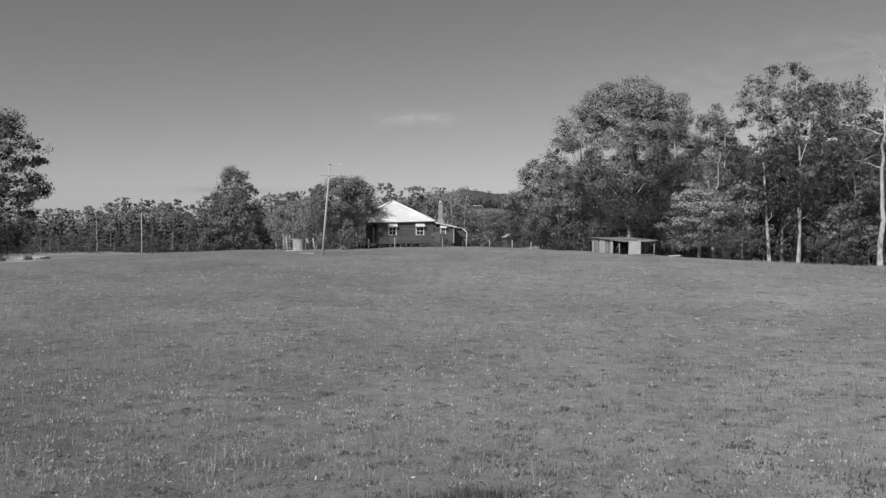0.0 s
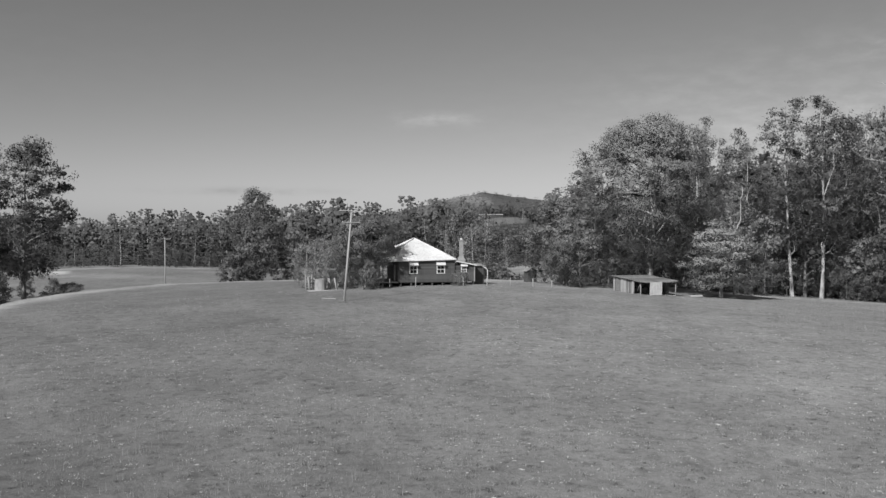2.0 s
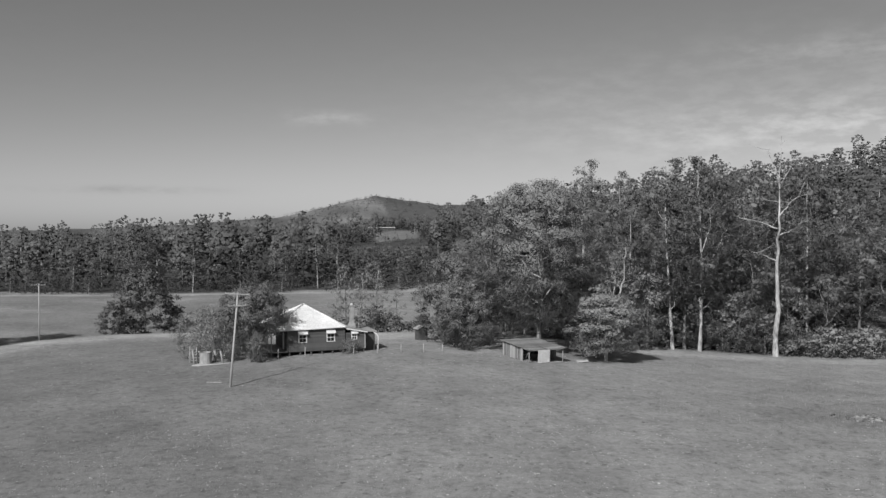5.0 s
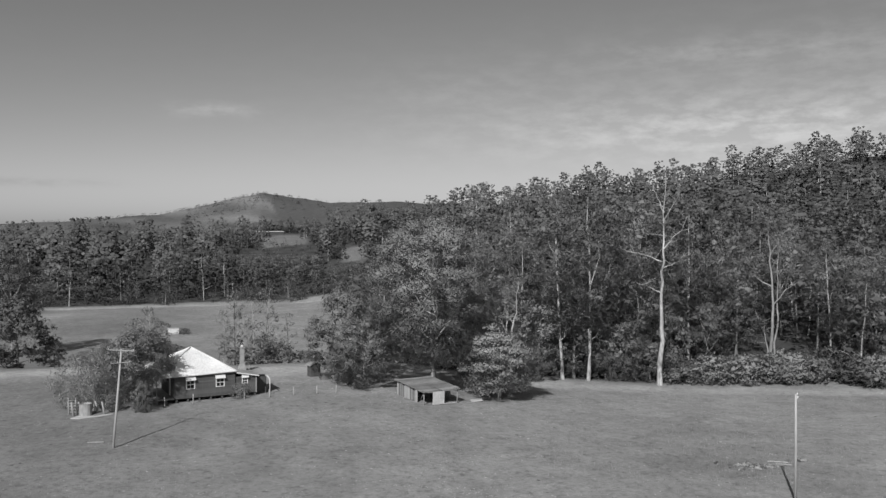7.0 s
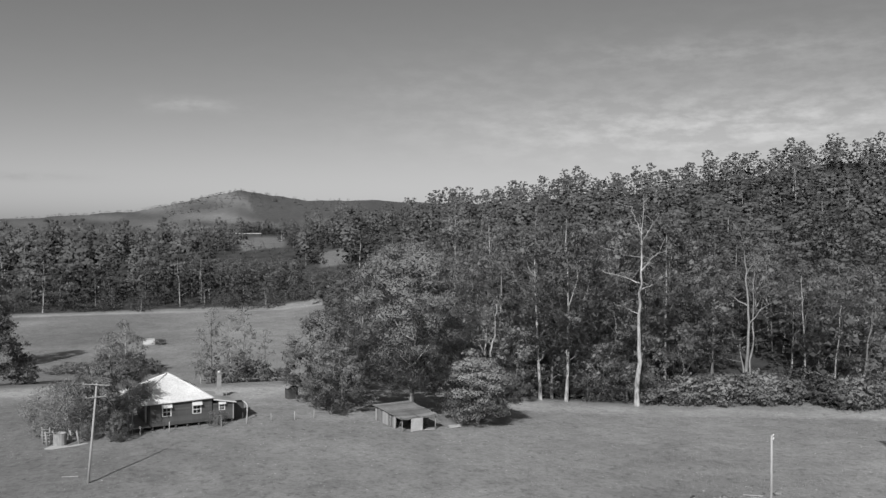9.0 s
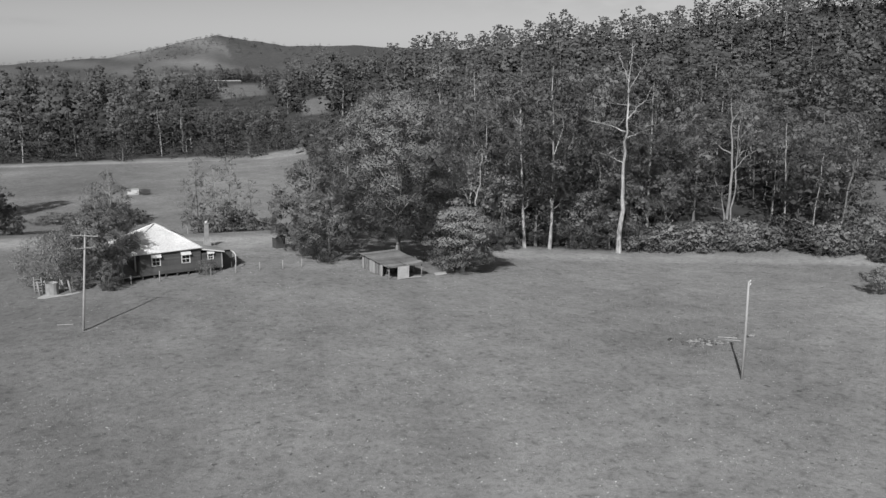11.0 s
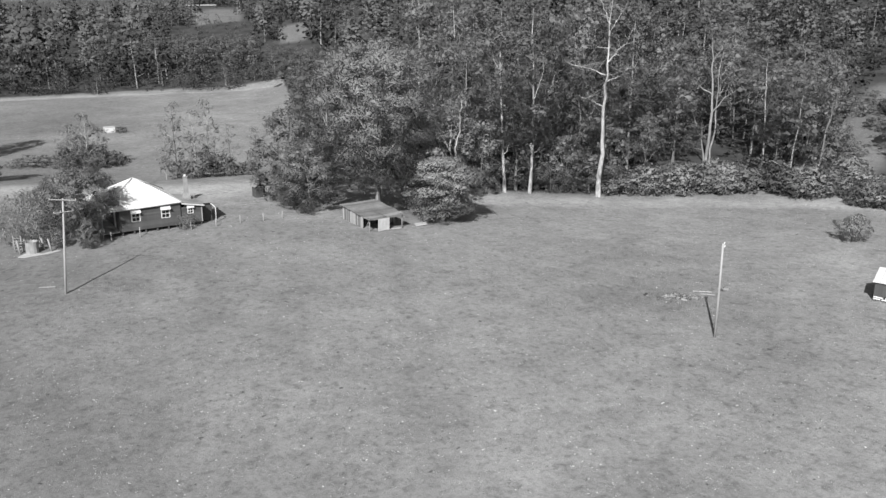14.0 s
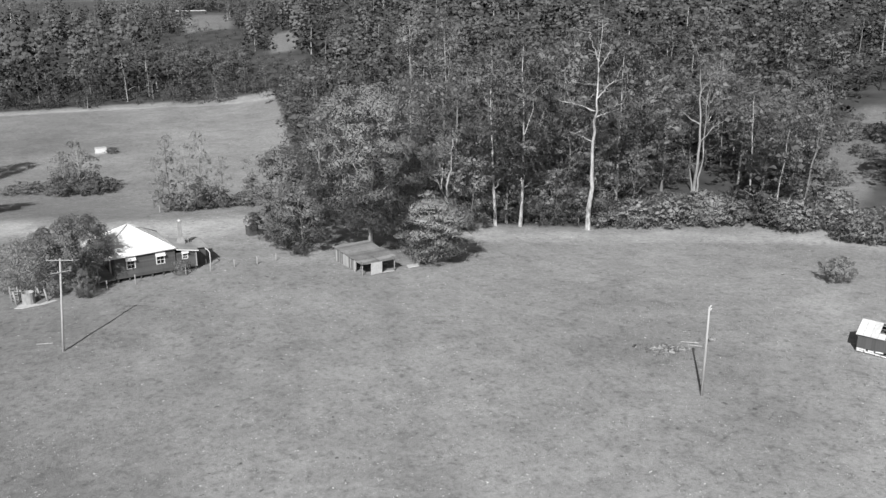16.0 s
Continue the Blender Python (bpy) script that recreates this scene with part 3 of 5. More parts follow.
tree_kind("edge_gum", 31, 30, 6.5, 16.5, 135, 1.6, 180, 0.4, 0.42, 22, M_leaf_deep, M_bark_grey, 0.85, 0.3)
tree_kind("bush_far", 15, 11, 0.3, 9.5, 100, 1.05, 99, 0.3, 0.2, 14, M_leaf_deep, M_bark, 0.8, 0.0)
tree_kind("bushy", 15, 11, 0.8, 9.5, 120, 0.85, 207, 0.18, 0.2, 14, M_leaf_dark, M_bark, 0.8, 0.0)
tree_kind("wattle", 16, 9, 2.4, 9.0, 170, 0.95, 260, 0.18, 0.2, 14, M_leaf_wattle, M_bark_pale, 0.8, -0.1, flat=0.36, droop=0.0, layers=6)
tree_kind("feathery", 17, 7, 0.6, 8.5, 76, 0.95, 117, 0.16, 0.12, 28, M_leaf_pale, M_bark_grey, 0.85, 0.0, core=0)
tree_kind("shrub", 19, 3.2, 0.1, 5.0, 36, 0.7, 54, 0.24, 0.07, 5, M_leaf, M_bark, 0.7, 0.0)
tree_kind("lone_shrub", 29, 3.4, 1.35, 4.6, 46, 0.55, 117, 0.17, 0.09, 12, M_leaf_pale, M_bark, 0.75, 0.0, core=0)
tree_kind("pale_shrub", 23, 3.2, 0.5, 4.8, 38, 0.65, 63, 0.22, 0.08, 8, M_leaf_pale, M_bark, 0.7, 0.0)
tree_kind("house_tree", 24, 10, 3.6, 9.6, 130, 0.85, 306, 0.17, 0.22, 18, M_leaf_dark, M_bark, 0.8, 0.1)
tree_kind("sapling", 20, 9, 1.2, 3.0, 40, 0.5, 54, 0.15, 0.08, 24, M_leaf_pale, M_bark_grey, 0.95, 0.0, core=0)
tree_kind("gum_open", 33, 10, 1.0, 8.5, 50, 0.9, 126, 0.2, 0.16, 30, M_leaf_pale, M_bark_grey, 0.98, -0.2, core=0)


def bare_tree(key, stems, leaf_at, leaf, bark, h, seed):
    """A half-bare tree: each stem is (start height or base offset, path points, base radius)."""
    rng = np.random.default_rng(seed)
    wood = []
    for pts, r0, r1 in stems:
        p = np.array(pts, float)
        t = np.linspace(0, 1, len(p))
        u = np.linspace(0, 1, len(p) * 3)
        q = np.stack([np.interp(u, t, p[:, k]) for k in range(3)], 1)
        q[1:-1] += rng.normal(size=(len(q) - 2, 3)) * 0.1 * np.array([1, 1, 0.3])
        wood.append(mesh_np(key + "_wood", *tube_arrays(q, (r1 + (r0 - r1) * (1 - u) ** 1.35) * np.where(u < 0.03, 1.25, 1.0), 8), bark, True))
    for i in range(42):
        k = int(rng.integers(0, len(stems)))
        p = np.array(stems[k][0], float)
        u = rng.uniform(0.55 if k == 0 else 0.3, 0.98) * (len(p) - 1)
        b = p[int(u)] + (p[min(int(u) + 1, len(p) - 1)] - p[int(u)]) * (u % 1)
        d = rng.normal(size=3) * np.array([1.5, 1.0, 0.3]) + np.array([0, 0, 0.9])
        q = b + np.linspace(0, 1, 4)[:, None] * d * rng.uniform(0.7, 1.4)
        q[1:] += rng.normal(size=(3, 3)) * 0.12
        wood.append(mesh_np(key + "_twig", *tube_arrays(q, np.linspace(0.045, 0.015, 4), 5), bark, True))
    cs = np.array(leaf_at, float)
    cs = np.repeat(cs, 3, axis=0) + rng.normal(size=(len(cs) * 3, 3)) * np.array([1.1, 1.1, 0.7])
    rs = 0.8 + 0.5 * rng.random(len(cs))
    lv, lf, heart = leaf_arrays(rng, cs, rs, 108, 0.3, 0.7, 0.3)
    TREE_KINDS[key] = (wood, soft_normals(mesh_np(key + "_crown", lv, lf, leaf), lv, heart), h)


bare_tree("bleached_gum", [
    (((0, 0, -0.3), (0.1, 0, 6), (0.2, 0.05, 12), (0.42, 0, 18), (0.5, 0.05, 23), (0.55, 0, 28), (0.7, 0, 33.5)), 0.44, 0.035),
    (((0.5, 0, 21.5), (1.6, -0.3, 23), (3.2, -0.5, 24.6), (4.0, -0.5, 26.6)), 0.12, 0.03),
    (((0.3, 0, 19.5), (-2.5, -0.5, 20.6), (-5.5, -0.6, 21.2), (-6.4, -0.5, 22.0)), 0.11, 0.03),
    (((0.5, 0, 25.5), (1.2, -0.4, 27.5), (2.4, -0.6, 29.3)), 0.12, 0.03),
    (((0.55, 0, 27.2), (-0.5, 0.2, 29.5), (-1.0, 0.3, 31.6)), 0.10, 0.03),
    (((0.4, 0, 18.5), (2.2, 0.4, 19.2), (3.6, 0.5, 20.4)), 0.11, 0.03),
    (((0.2, 0, 14.5), (-1.8, 0.6, 15.6), (-3.4, 0.9, 16.0)), 0.10, 0.03),
], [(2.0, 0.6, 19.0), (-3.2, 0.6, 19.4), (3.0, 0.2, 15.5), (-3.0, 0.8, 15.0), (1.6, 0.6, 12.2), (-2.0, 0.6, 11.0), (-5.5, 0.2, 19.6), (3.4, 0.5, 20.0)], M_leaf, M_bark_pale, 32.5, 61)
bare_tree("many_stemmed_gum", [
    (((0, 0, -0.3), (0.3, 0, 6), (0.1, 0, 13), (-0.3, 0, 19), (-0.8, 0, 24), (-2.6, 0, 27)), 0.3, 0.04),
    (((0.5, 0.2, -0.3), (1.0, 0.2, 5), (1.2, 0.2, 10), (1.0, 0.2, 16), (1.6, 0.2, 20)), 0.2, 0.04),
    (((-0.3, 0, -0.3), (-1.0, 0.3, 4), (-2.6, 0.4, 8.5)), 0.2, 0.05),
    (((0.2, 0, 9.0), (2.4, -0.4, 12), (4.4, -0.5, 13.4)), 0.14, 0.03),
    (((0.1, 0, 12.5), (-2.6, 0.2, 14), (-4.6, 0.3, 16.2)), 0.13, 0.03),
    (((-0.2, 0, 18), (1.8, 0.3, 21), (2.8, 0.3, 23.6)), 0.12, 0.03),
], [(2.0, 0, 21.0), (-3.4, 0.3, 21.4), (3.6, 0, 14.8), (-4.0, 0.2, 17.2), (0.8, 0.5, 23.5), (-1.6, 0.4, 25.6)], M_leaf, M_bark_stem, 27.0, 62)
bare_tree("forked_gum", [
    (((0, 0, -0.3), (0.05, 0, 3.0), (0.1, 0, 6.2)), 0.26, 0.2),
    (((0.1, 0, 6.0), (0.2, 0, 8.5), (0.7, 0, 11.5), (1.0, 0.1, 15.0)), 0.19, 0.05),
    (((0.0, 0, 5.6), (-0.8, -0.2, 7.6), (-2.0, -0.3, 9.6), (-2.9, -0.3, 11.6)), 0.15, 0.04),
    (((-0.9, -0.2, 7.8), (-0.7, 0, 9.6), (-0.5, 0, 11.6)), 0.11, 0.04),
    (((-1.6, -0.3, 9.0), (-2.6, -0.4, 9.6), (-3.1, -0.4, 10.6)), 0.08, 0.03),
], [(1.2, 0.8, 14.5), (-0.5, 1.2, 13.5), (2.0, 1.0, 12.0)], M_leaf, M_bark_pale, 15.0, 64)
# named trees
plant("gum_spread", 34.2, 113.0, 23.2, 40, "gum_tree", "broad spreading gum tree behind the open shed", "tree")
plant("gum_a", 31.3, 129, 21.0, 10, "gum_tree", "gum tree with a pale lower trunk", "tree", wide=1.2)
plant("bushy", 25.4, 115.5, 10.0, 0, "bushy_tree", "dark bushy tree beside the open shed", "tree")
plant("bushy", 24.6, 124, 13.0, 130, "bushy_tree", "dark bushy tree beside the open shed", "tree")
plant("bushy", 23.6, 118.0, 6.5, 200, "bushy_tree", "dark bushy tree beside the outhouse", "tree")
plant("wattle", 41.6, 107.6, 9.3, 0, "wattle_tree", "pale rounded wattle tree with layered foliage", "tree", wide=1.1)
plant("gum_white", 63.9, 174.7, 35.0, 15, "gum_tree", "very tall gum with a tufted open crown", "tree", wide=0.75)
plant("gum_white", 70.5, 172.5, 29.0, 75, "gum_tree", "very tall gum with a tufted open crown", "tree", wide=0.75)
plant("gum_white", 58.7, 124.3, 29.5, 0, "gum_tree", "tall gum with a straight white trunk", "tree")
plant("gum_white", 62.6, 123.2, 30.0, 120, "gum_tree", "tall gum with a straight white trunk", "tree")
plant("bleached_gum", 72.8, 119.3, 32.0, -22, "gum_tree", "tall half-bare gum with bleached white trunk", "tree")
plant("many_stemmed_gum", 100.5, 128.5, 27, -30, "gum_tree", "half-bare grey gum with several stems", "tree")
for bx, by, bh, kind in ((68, 129, 28, "gum_c"), (75.5, 131, 30.5, "gum_a"), (83, 127, 29.5, "gum_c"), (90, 131, 26, "gum_a"), (52.5, 132, 22.5, "gum_c"), (46.5, 131, 23.5, "gum_a"), (79, 137, 28, "gum_c")):
    plant(kind, bx, by, bh, bx * 61, "woodland_gum", "tall woodland gum behind the forest edge", "tree", "forest edge trees", wide=0.85)
plant("gum_white", 104.3, 118.4, 21, 60, "gum_tree", "gum with a slim white trunk", "tree")
for bx, by, bh in ((47.0, 123.5, 14), (52.5, 128.5, 15.5), (57, 133, 17), (43.5, 127, 15)):
    plant("gum_young", bx, by, bh, bx * 43, "woodland_gum", "leafy young gum between the tall trunks", "tree", "forest edge trees", wide=0.8)
for bx, by, bh, bw in ((54.2, 123.5, 12.5, 0.95), (50.6, 121.5, 11, 0.8), (65.2, 127.5, 13, 1.0), (66.8, 124.0, 8.5, 1.2), (69.8, 124.6, 10, 1.1), (77.5, 123.5, 11.5, 1.0), (59.8, 128.5, 15, 0.9)):
    plant("gum_young", bx, by, bh, bx * 71, "young_gum", "leafy young gum filling the forest edge", "tree", "forest edge trees", wide=bw)
plant("forked_gum", 47.6, 118.0, 15.0, 0, "gum_tree", "half-bare forked gum with bleached limbs behind the wattle", "tree")
plant("house_tree", -3.1, 108.8, 9.1, 0, "bushy_tree", "dense dark tree shading the farmhouse verandah", "tree", wide=1.0)
plant("bushy", -2.5, 105.9, 4.0, 90, "bushy_tree", "dark shrub before the farmhouse verandah", "shrub", wide=0.75)
plant("feathery", -6.6, 110.5, 7.2, 0, "garden_tree", "pale feathery garden tree beside the farmhouse", "tree", wide=0.85)
plant("feathery", -4.6, 113.0, 6.4, 210, "garden_tree", "pale feathery garden tree beside the farmhouse", "tree", wide=0.7)
plant("feathery", -9.6, 111.5, 6.6, 100, "garden_tree", "pale feathery garden tree beside the farmhouse", "tree", wide=0.95)
plant("bushy", -5.6, 107.6, 2.2, 20, "bushy_tree", "dark shrub behind the stock gateway", "shrub", wide=1.0)
plant("sapling", -12.2, 116.0, 4.2, 0, "sapling", "thin leafy sapling at the garden edge", "tree")
plant("bushy", -7.0, 118.5, 5.6, 45, "bushy_tree", "dark tree behind the garden", "tree")
plant("gum_white", 51.5, 125.5, 21, 200, "gum_tree", "forked gum with pale trunk behind the wattle", "tree")
plant("feathery", 8.7, 109.9, 2.1, 30, "shrub", "small feathery shrub against the farmhouse wall", "shrub")
plant("bush_far", -24.2, 167, 12.5, 20, "bushy_tree", "large dark bushy tree standing behind the paddock crest", "tree", wide=1.05)
plant("edge_gum", -30.5, 203, 23.6, 200, "gum_tree", "tall dark gum on the flat behind the paddock crest", "tree", wide=0.8)
for bx, by, bh in ((-29.5, 166, 6.5), (-18.5, 168, 5.0)):
    plant("bush_far", bx, by, bh, bx * 41, "bushy_tree", "dark low bush behind the paddock crest", "shrub", "bushes behind the paddock crest")
plant("lone_shrub", 86.8, 81.4, 3.5, 0, "shrub", "low rounded shrub alone in the paddock", "shrub")
plant("edge_gum", -67, 164, 30.5, 70, "gum_tree", "large dark gum on the edge of the paddock", "tree")
for bx, by, bh in ((-70, 160, 6), (-64, 165, 2.6), (-74, 168, 6)):
    plant("bush_far", bx, by, bh, bx * 31, "bushy_tree", "dark low bush at the paddock edge", "shrub", "bushes at the paddock edge")
plant("bush_far", -59.4, 166.7, 4.0, 10, "bushy_tree", "rounded dark bush at the paddock edge", "shrub", wide=1.7)
plant("gum_open", -2.9, 189, 11.5, 0, "gum_tree", "open scrubby gum in the far pasture", "tree")
for bx, by, bh in ((9.5, 152, 9.5), (11.6, 156, 13), (14.5, 153, 11.5), (17.0, 157, 13.5), (20.5, 154, 9), (25.0, 156, 8.5)):
    plant("sapling", bx, by, bh, bx * 47, "sapling", "thin half-bare saplings behind the farmhouse", "tree", "saplings behind the farmhouse")
for bx, by, bh in ((15, 151, 4.2), (19, 152, 3.8), (12.0, 153, 3.4), (23, 154, 2.6), (17, 154, 4.6)):
    plant("shrub", bx, by, bh, bx * 37, "shrub", "dark scrub round the saplings", "shrub", "scrub behind the farmhouse")
for bx, by, bh, bw in ((-6.0, 191, 4.2, 1.3), (-2.0, 190, 4.6, 1.2), (1.5, 190, 3.4, 1.2), (-12.5, 196, 2.4, 2.2), (-16, 195, 1.8, 2.0), (4.8, 234, 1.6, 1.6)):
    plant("shrub", bx, by, bh, bx * 53, "shrub", "dark scrub in the far pasture", "shrub", "scrub in the far pasture", wide=bw)
plant("gum_open", -6.0, 190, 8.5, 100, "gum_tree", "open scrubby gum in the far pasture", "tree")
plant("gum_open", -4.6, 193, 7.0, 220, "gum_tree", "open scrubby gum in the far pasture", "tree")


for bx, by, bh in ((-66, 180, 3.0), (-70, 186, 4.0), (-74, 182, 4.0)):
    plant("bush_far", bx, by, bh, bx * 29, "bushy_tree", "dark low bush at the paddock edge", "shrub", "bushes at the paddock edge")


# ---- the woods ----
def grow_woods():
    """Trees of the forest edge, each a thing, and the far woods as one mass."""
    rng = np.random.default_rng(5)
    near_count = 0
    kinds = ("gum_a", "gum_b", "gum_c", "gum_d", "gum_b", "gum_d")
    spots = []
    # forest edge on the slope beside the paddock
    while near_count < 64:
        az, r = rng.uniform(14.5, 50), 138 + 55 * rng.random() ** 1.4
        x, y = r * math.sin(radians(az)), r * math.cos(radians(az))
        if wooded(x, y) < 0.9 or (abs(az - 38.0) < 1.9 and r < 168) or (abs(az - 41.5) < 1.3 and r < 162) or (az > 44.6 and r < 163) or any((x - a) ** 2 + (y - b) ** 2 < 16 for a, b in spots):
            continue
        spots.append((x, y))
        k = kinds[int(rng.integers(6))]
        plant(k, x, y, rng.uniform(12, 21), rng.uniform(0, 360), "woodland_gum", "woodland gum tree at the forest edge", "tree", "forest edge trees")
        near_count += 1
    for i in range(84):
        az = rng.uniform(32.5, 49.5)
        r = np.interp(az, [14.5, 17, 21, 26, 31, 36, 41, 46, 48.5, 60], [150, 139, 137, 138, 140, 145, 147, 146, 139, 136]) + rng.uniform(0.5, 10) + (3 if az < 31 else 0)
        x, y = r * math.sin(radians(az)), r * math.cos(radians(az))
        plant("pale_shrub" if i % 3 == 0 else "shrub", x, y, 2.0 + 2.6 * rng.random() ** 1.3, rng.uniform(0, 360), "shrub", "scrub along the forest edge", "shrub", "forest edge scrub", wide=1.25)
    for i in range(16):
        az, r = rng.uniform(22.5, 31.5), rng.uniform(142, 151)
        plant("gum_young", r * math.sin(radians(az)), r * math.cos(radians(az)), rng.uniform(5, 9.5), rng.uniform(0, 360), "young_gum", "leafy young gum in the shade of the forest", "tree", "forest understorey", wide=1.3)
    for i in range(14):
        r = rng.uniform(153, 215)
        az = 46.3 + (r - 165) * 0.045 + rng.uniform(-2.2, 2.2)
        plant("shrub", r * math.sin(radians(az)), r * math.cos(radians(az)), rng.uniform(1.2, 3.6), rng.uniform(0, 360), "shrub", "scrub in the hillside clearing", "shrub", "clearing scrub", wide=1.3)
    # woods on the hills: leafier trees nearer, simpler ones far off
    def templates(seed, puffs, puff, per, size, limbs, knot, core):
        made = []
        for s in range(7):
            q = np.random.default_rng(seed + s)
            h, lo = 20.0, (3.5, 2.0, 5.0, 1.0, 4.0, 2.5, 6.5)[s]
            cs, rs = dome_puffs(q, h, lo, (11, 12, 10, 13, 12.5, 11, 11.5)[s], puffs, puff)
            wv, wf = join_arrays(wood_arrays(q, h, 0.27, cs, limbs, 0.03, 3 + (limbs > 2), 0.9, limb_sides=3))
            lv, lf, heart = leaf_arrays(q, cs, rs, per, size, 0.65, 0.2, knot)
            cv, cf, ch = clump_arrays(q, cs, rs * core, 0.75, False)
            lv, lf, heart = np.concatenate([lv, cv]), np.concatenate([lf, cf + len(lv)]), np.concatenate([heart, ch])
            made.append((lv, lf, wv, wf, heart * 0.42 + np.array([0, 0, (lo + h) / 2 - 2]) * 0.58))
        return made

    mid_kinds, far_kinds = templates(50, 40, 1.7, 21, 0.52, 2, 7, 0.34), templates(70, 66, 0.76, 1, 0.5, 1, 1, 1.0)
    tiny_kinds = templates(90, 9, 2.0, 4, 2.0, 0, 4, 1.0)
    leaves, stems, hearts, tones, stem_tones = [], [], [], [], []

    def far_tree(x, y, s, k=None, wide=1.0):
        kinds_ = mid_kinds if math.hypot(x, y) < (285 if x > 70 else 345) else far_kinds if math.hypot(x, y) < 1000 else tiny_kinds
        lv, lf, wv, wf, heart = kinds_[int(rng.integers(7)) if k is None else k]
        a, w = rng.uniform(0, 6.28), rng.uniform(0.85, 1.2) * wide
        m = np.array([[math.cos(a) * w, -math.sin(a) * w, 0], [math.sin(a) * w, math.cos(a) * w, 0], [0, 0, 1]]) * s
        base = np.array([x, y, land1(x, y) - 0.3])
        leaves.append((lv @ m.T + base, lf))
        stems.append((wv @ m.T + base, wf))
        hearts.append(heart @ m.T + base)
        tones.append(np.full(len(lv), rng.random()))
        stem_tones.append(np.full(len(wv), rng.random() ** 2.2))

    # wooded flats behind the far pasture
    def spread(step, r0, r1, a0, a1):
        """Loosely even spots: a jittered grid within a sector."""
        for gx in np.arange(-400, 560, step):
            for gy in np.arange(60, 680, step):
                x, y = gx + rng.uniform(-0.42, 0.42) * step, gy + rng.uniform(-0.42, 0.42) * step
                r, az = math.hypot(x, y), math.degrees(math.atan2(x, y))
                if r0 < r < r1 and a0 < az < a1 and rng.random() < wooded(x, y):
                    yield x, y, r, az

    spots_far = [*spread(8.0, 321, 352, -27, 11.5), *spread(15.5, 352, 620, -27, 11.5)]
    for x, y, r, az in spots_far:
        s = rng.uniform(0.7, 1.2) + 0.35 * noise.noise(Vector((x * 0.02, y * 0.02, 1.0)))
        s *= rng.uniform(0.55, 1.3) if r < 350 else rng.uniform(0.8, 1.25)
        if 5.0 < az and r < (465 if az < 9.6 else 385):
            s = min(s, max(0.2, (19.0 - r * (0.030 if az < 9.6 else 0.042) - land1(x, y)) / 20.0))
        slope = np.interp(az, [-27, -18, -16.5, -12.5, -11, -8.4, -6, -4, 1.5, 12], [0.028, 0.028, 0.04, 0.042, 0.036, 0.06, 0.05, 0.052, 0.057, 0.05])
        roof = 7.0 * min(1, max(0, az - 9.3) / 2.2) * (r > 440) + min(slope * r, 23.5 + 0.006 * r)
        s = min(s, (roof - land1(x, y)) / 20.0 * rng.uniform(0.45, 1.06))
        if s > 0.12:
            far_tree(x, y, s, (0, 1, 3, 3, 5, 1)[int(rng.integers(6))] if r < 352 else None)
    # low scrub round the clearings on the far slope
    for x, y, r, az in spread(7.2, 350, 640, 4.2, 13.6):
        cap = (19.5 - r * (0.030 if az < 9.6 else 0.042) - land1(x, y)) / 20.0 if r < (465 if az < 9.6 else 385) else 0.5
        far_tree(x, y, max(0.1, min(rng.uniform(0.2, 0.45), cap)), (1, 3)[int(rng.integers(2))], 1.2)
    # the hillside beside the paddock, near part then far part
    for step, r0, r1, lo, hi in ((9.6, 146, 300, 0.55, 0.86), (12.6, 300, 590, 0.5, 0.82)):
        for x, y, r, az in spread(step, r0, r1, 11.9, 51):
            s = rng.uniform(lo, hi) + 0.22 * noise.noise(Vector((x * 0.03, y * 0.03, 1.0)))
            if (abs(az - 38.0) < 1.9 and r < 168) or (abs(az - 41.5) < 1.3 and r < 162) or (az > 44.6 and r < 163):
                continue
            if az < 13.6 and r < 385:
                s = min(s, (19.0 - r * 0.042 - land1(x, y)) / 20.0)
                if s < 0.24:
                    continue
            far_tree(x, y, s, (0, 1, 3, 5)[int(rng.integers(4))] if r > 480 else None, wide=1.22)
    for i in range(12):
        az = rng.uniform(19, 46)
        r = rng.uniform(530, 580)
        far_tree(r * math.sin(radians(az)), r * math.cos(radians(az)), rng.uniform(0.85, 1.1), (0, 4, 2)[i % 3], 0.9)
    # low scrub in the front row of the far woods, and trees along the mountain's ridge
    for i in range(150):
        az = rng.uniform(-27, 12)
        r = 321 + rng.uniform(0, 12)
        far_tree(r * math.sin(radians(az)), r * math.cos(radians(az)), rng.uniform(0.15, 0.4), 3)
    for i in range(300):
        az, r = (rng.uniform(-7, 5.9), 1835 + rng.normal() * 12) if i < 110 else (rng.uniform(1.5, 6.2), rng.uniform(1450, 1820)) if i < 230 else (rng.uniform(6.3, 13), rng.uniform(1500, 1850))
        far_tree(r * math.sin(radians(az)), r * math.cos(radians(az)), rng.uniform(0.13, 0.26), 3, 2.4)
    v, f = join_arrays(leaves)
    canopy = soft_normals(mesh_np("far_woods", v, f, M_leaf_far), v, np.concatenate(hearts), 0.86)
    canopy.attributes.new("tone", "FLOAT", "POINT").data.foreach_set("value", np.concatenate(tones).astype(np.float32))
    tagged(new("far_woods", canopy), "dense gum forest on the hills behind the farm", "forest", kind="stuff")
    v, f = join_arrays(stems)
    trunks = mesh_np("far_trunks", v, f, M_bark_far, True)
    trunks.attributes.new("tone", "FLOAT", "POINT").data.foreach_set("value", np.concatenate(stem_tones).astype(np.float32))
    tagged(new("far_trunks", trunks), "grey trunks of the gum forest on the hills", "forest", kind="stuff")


grow_woods()


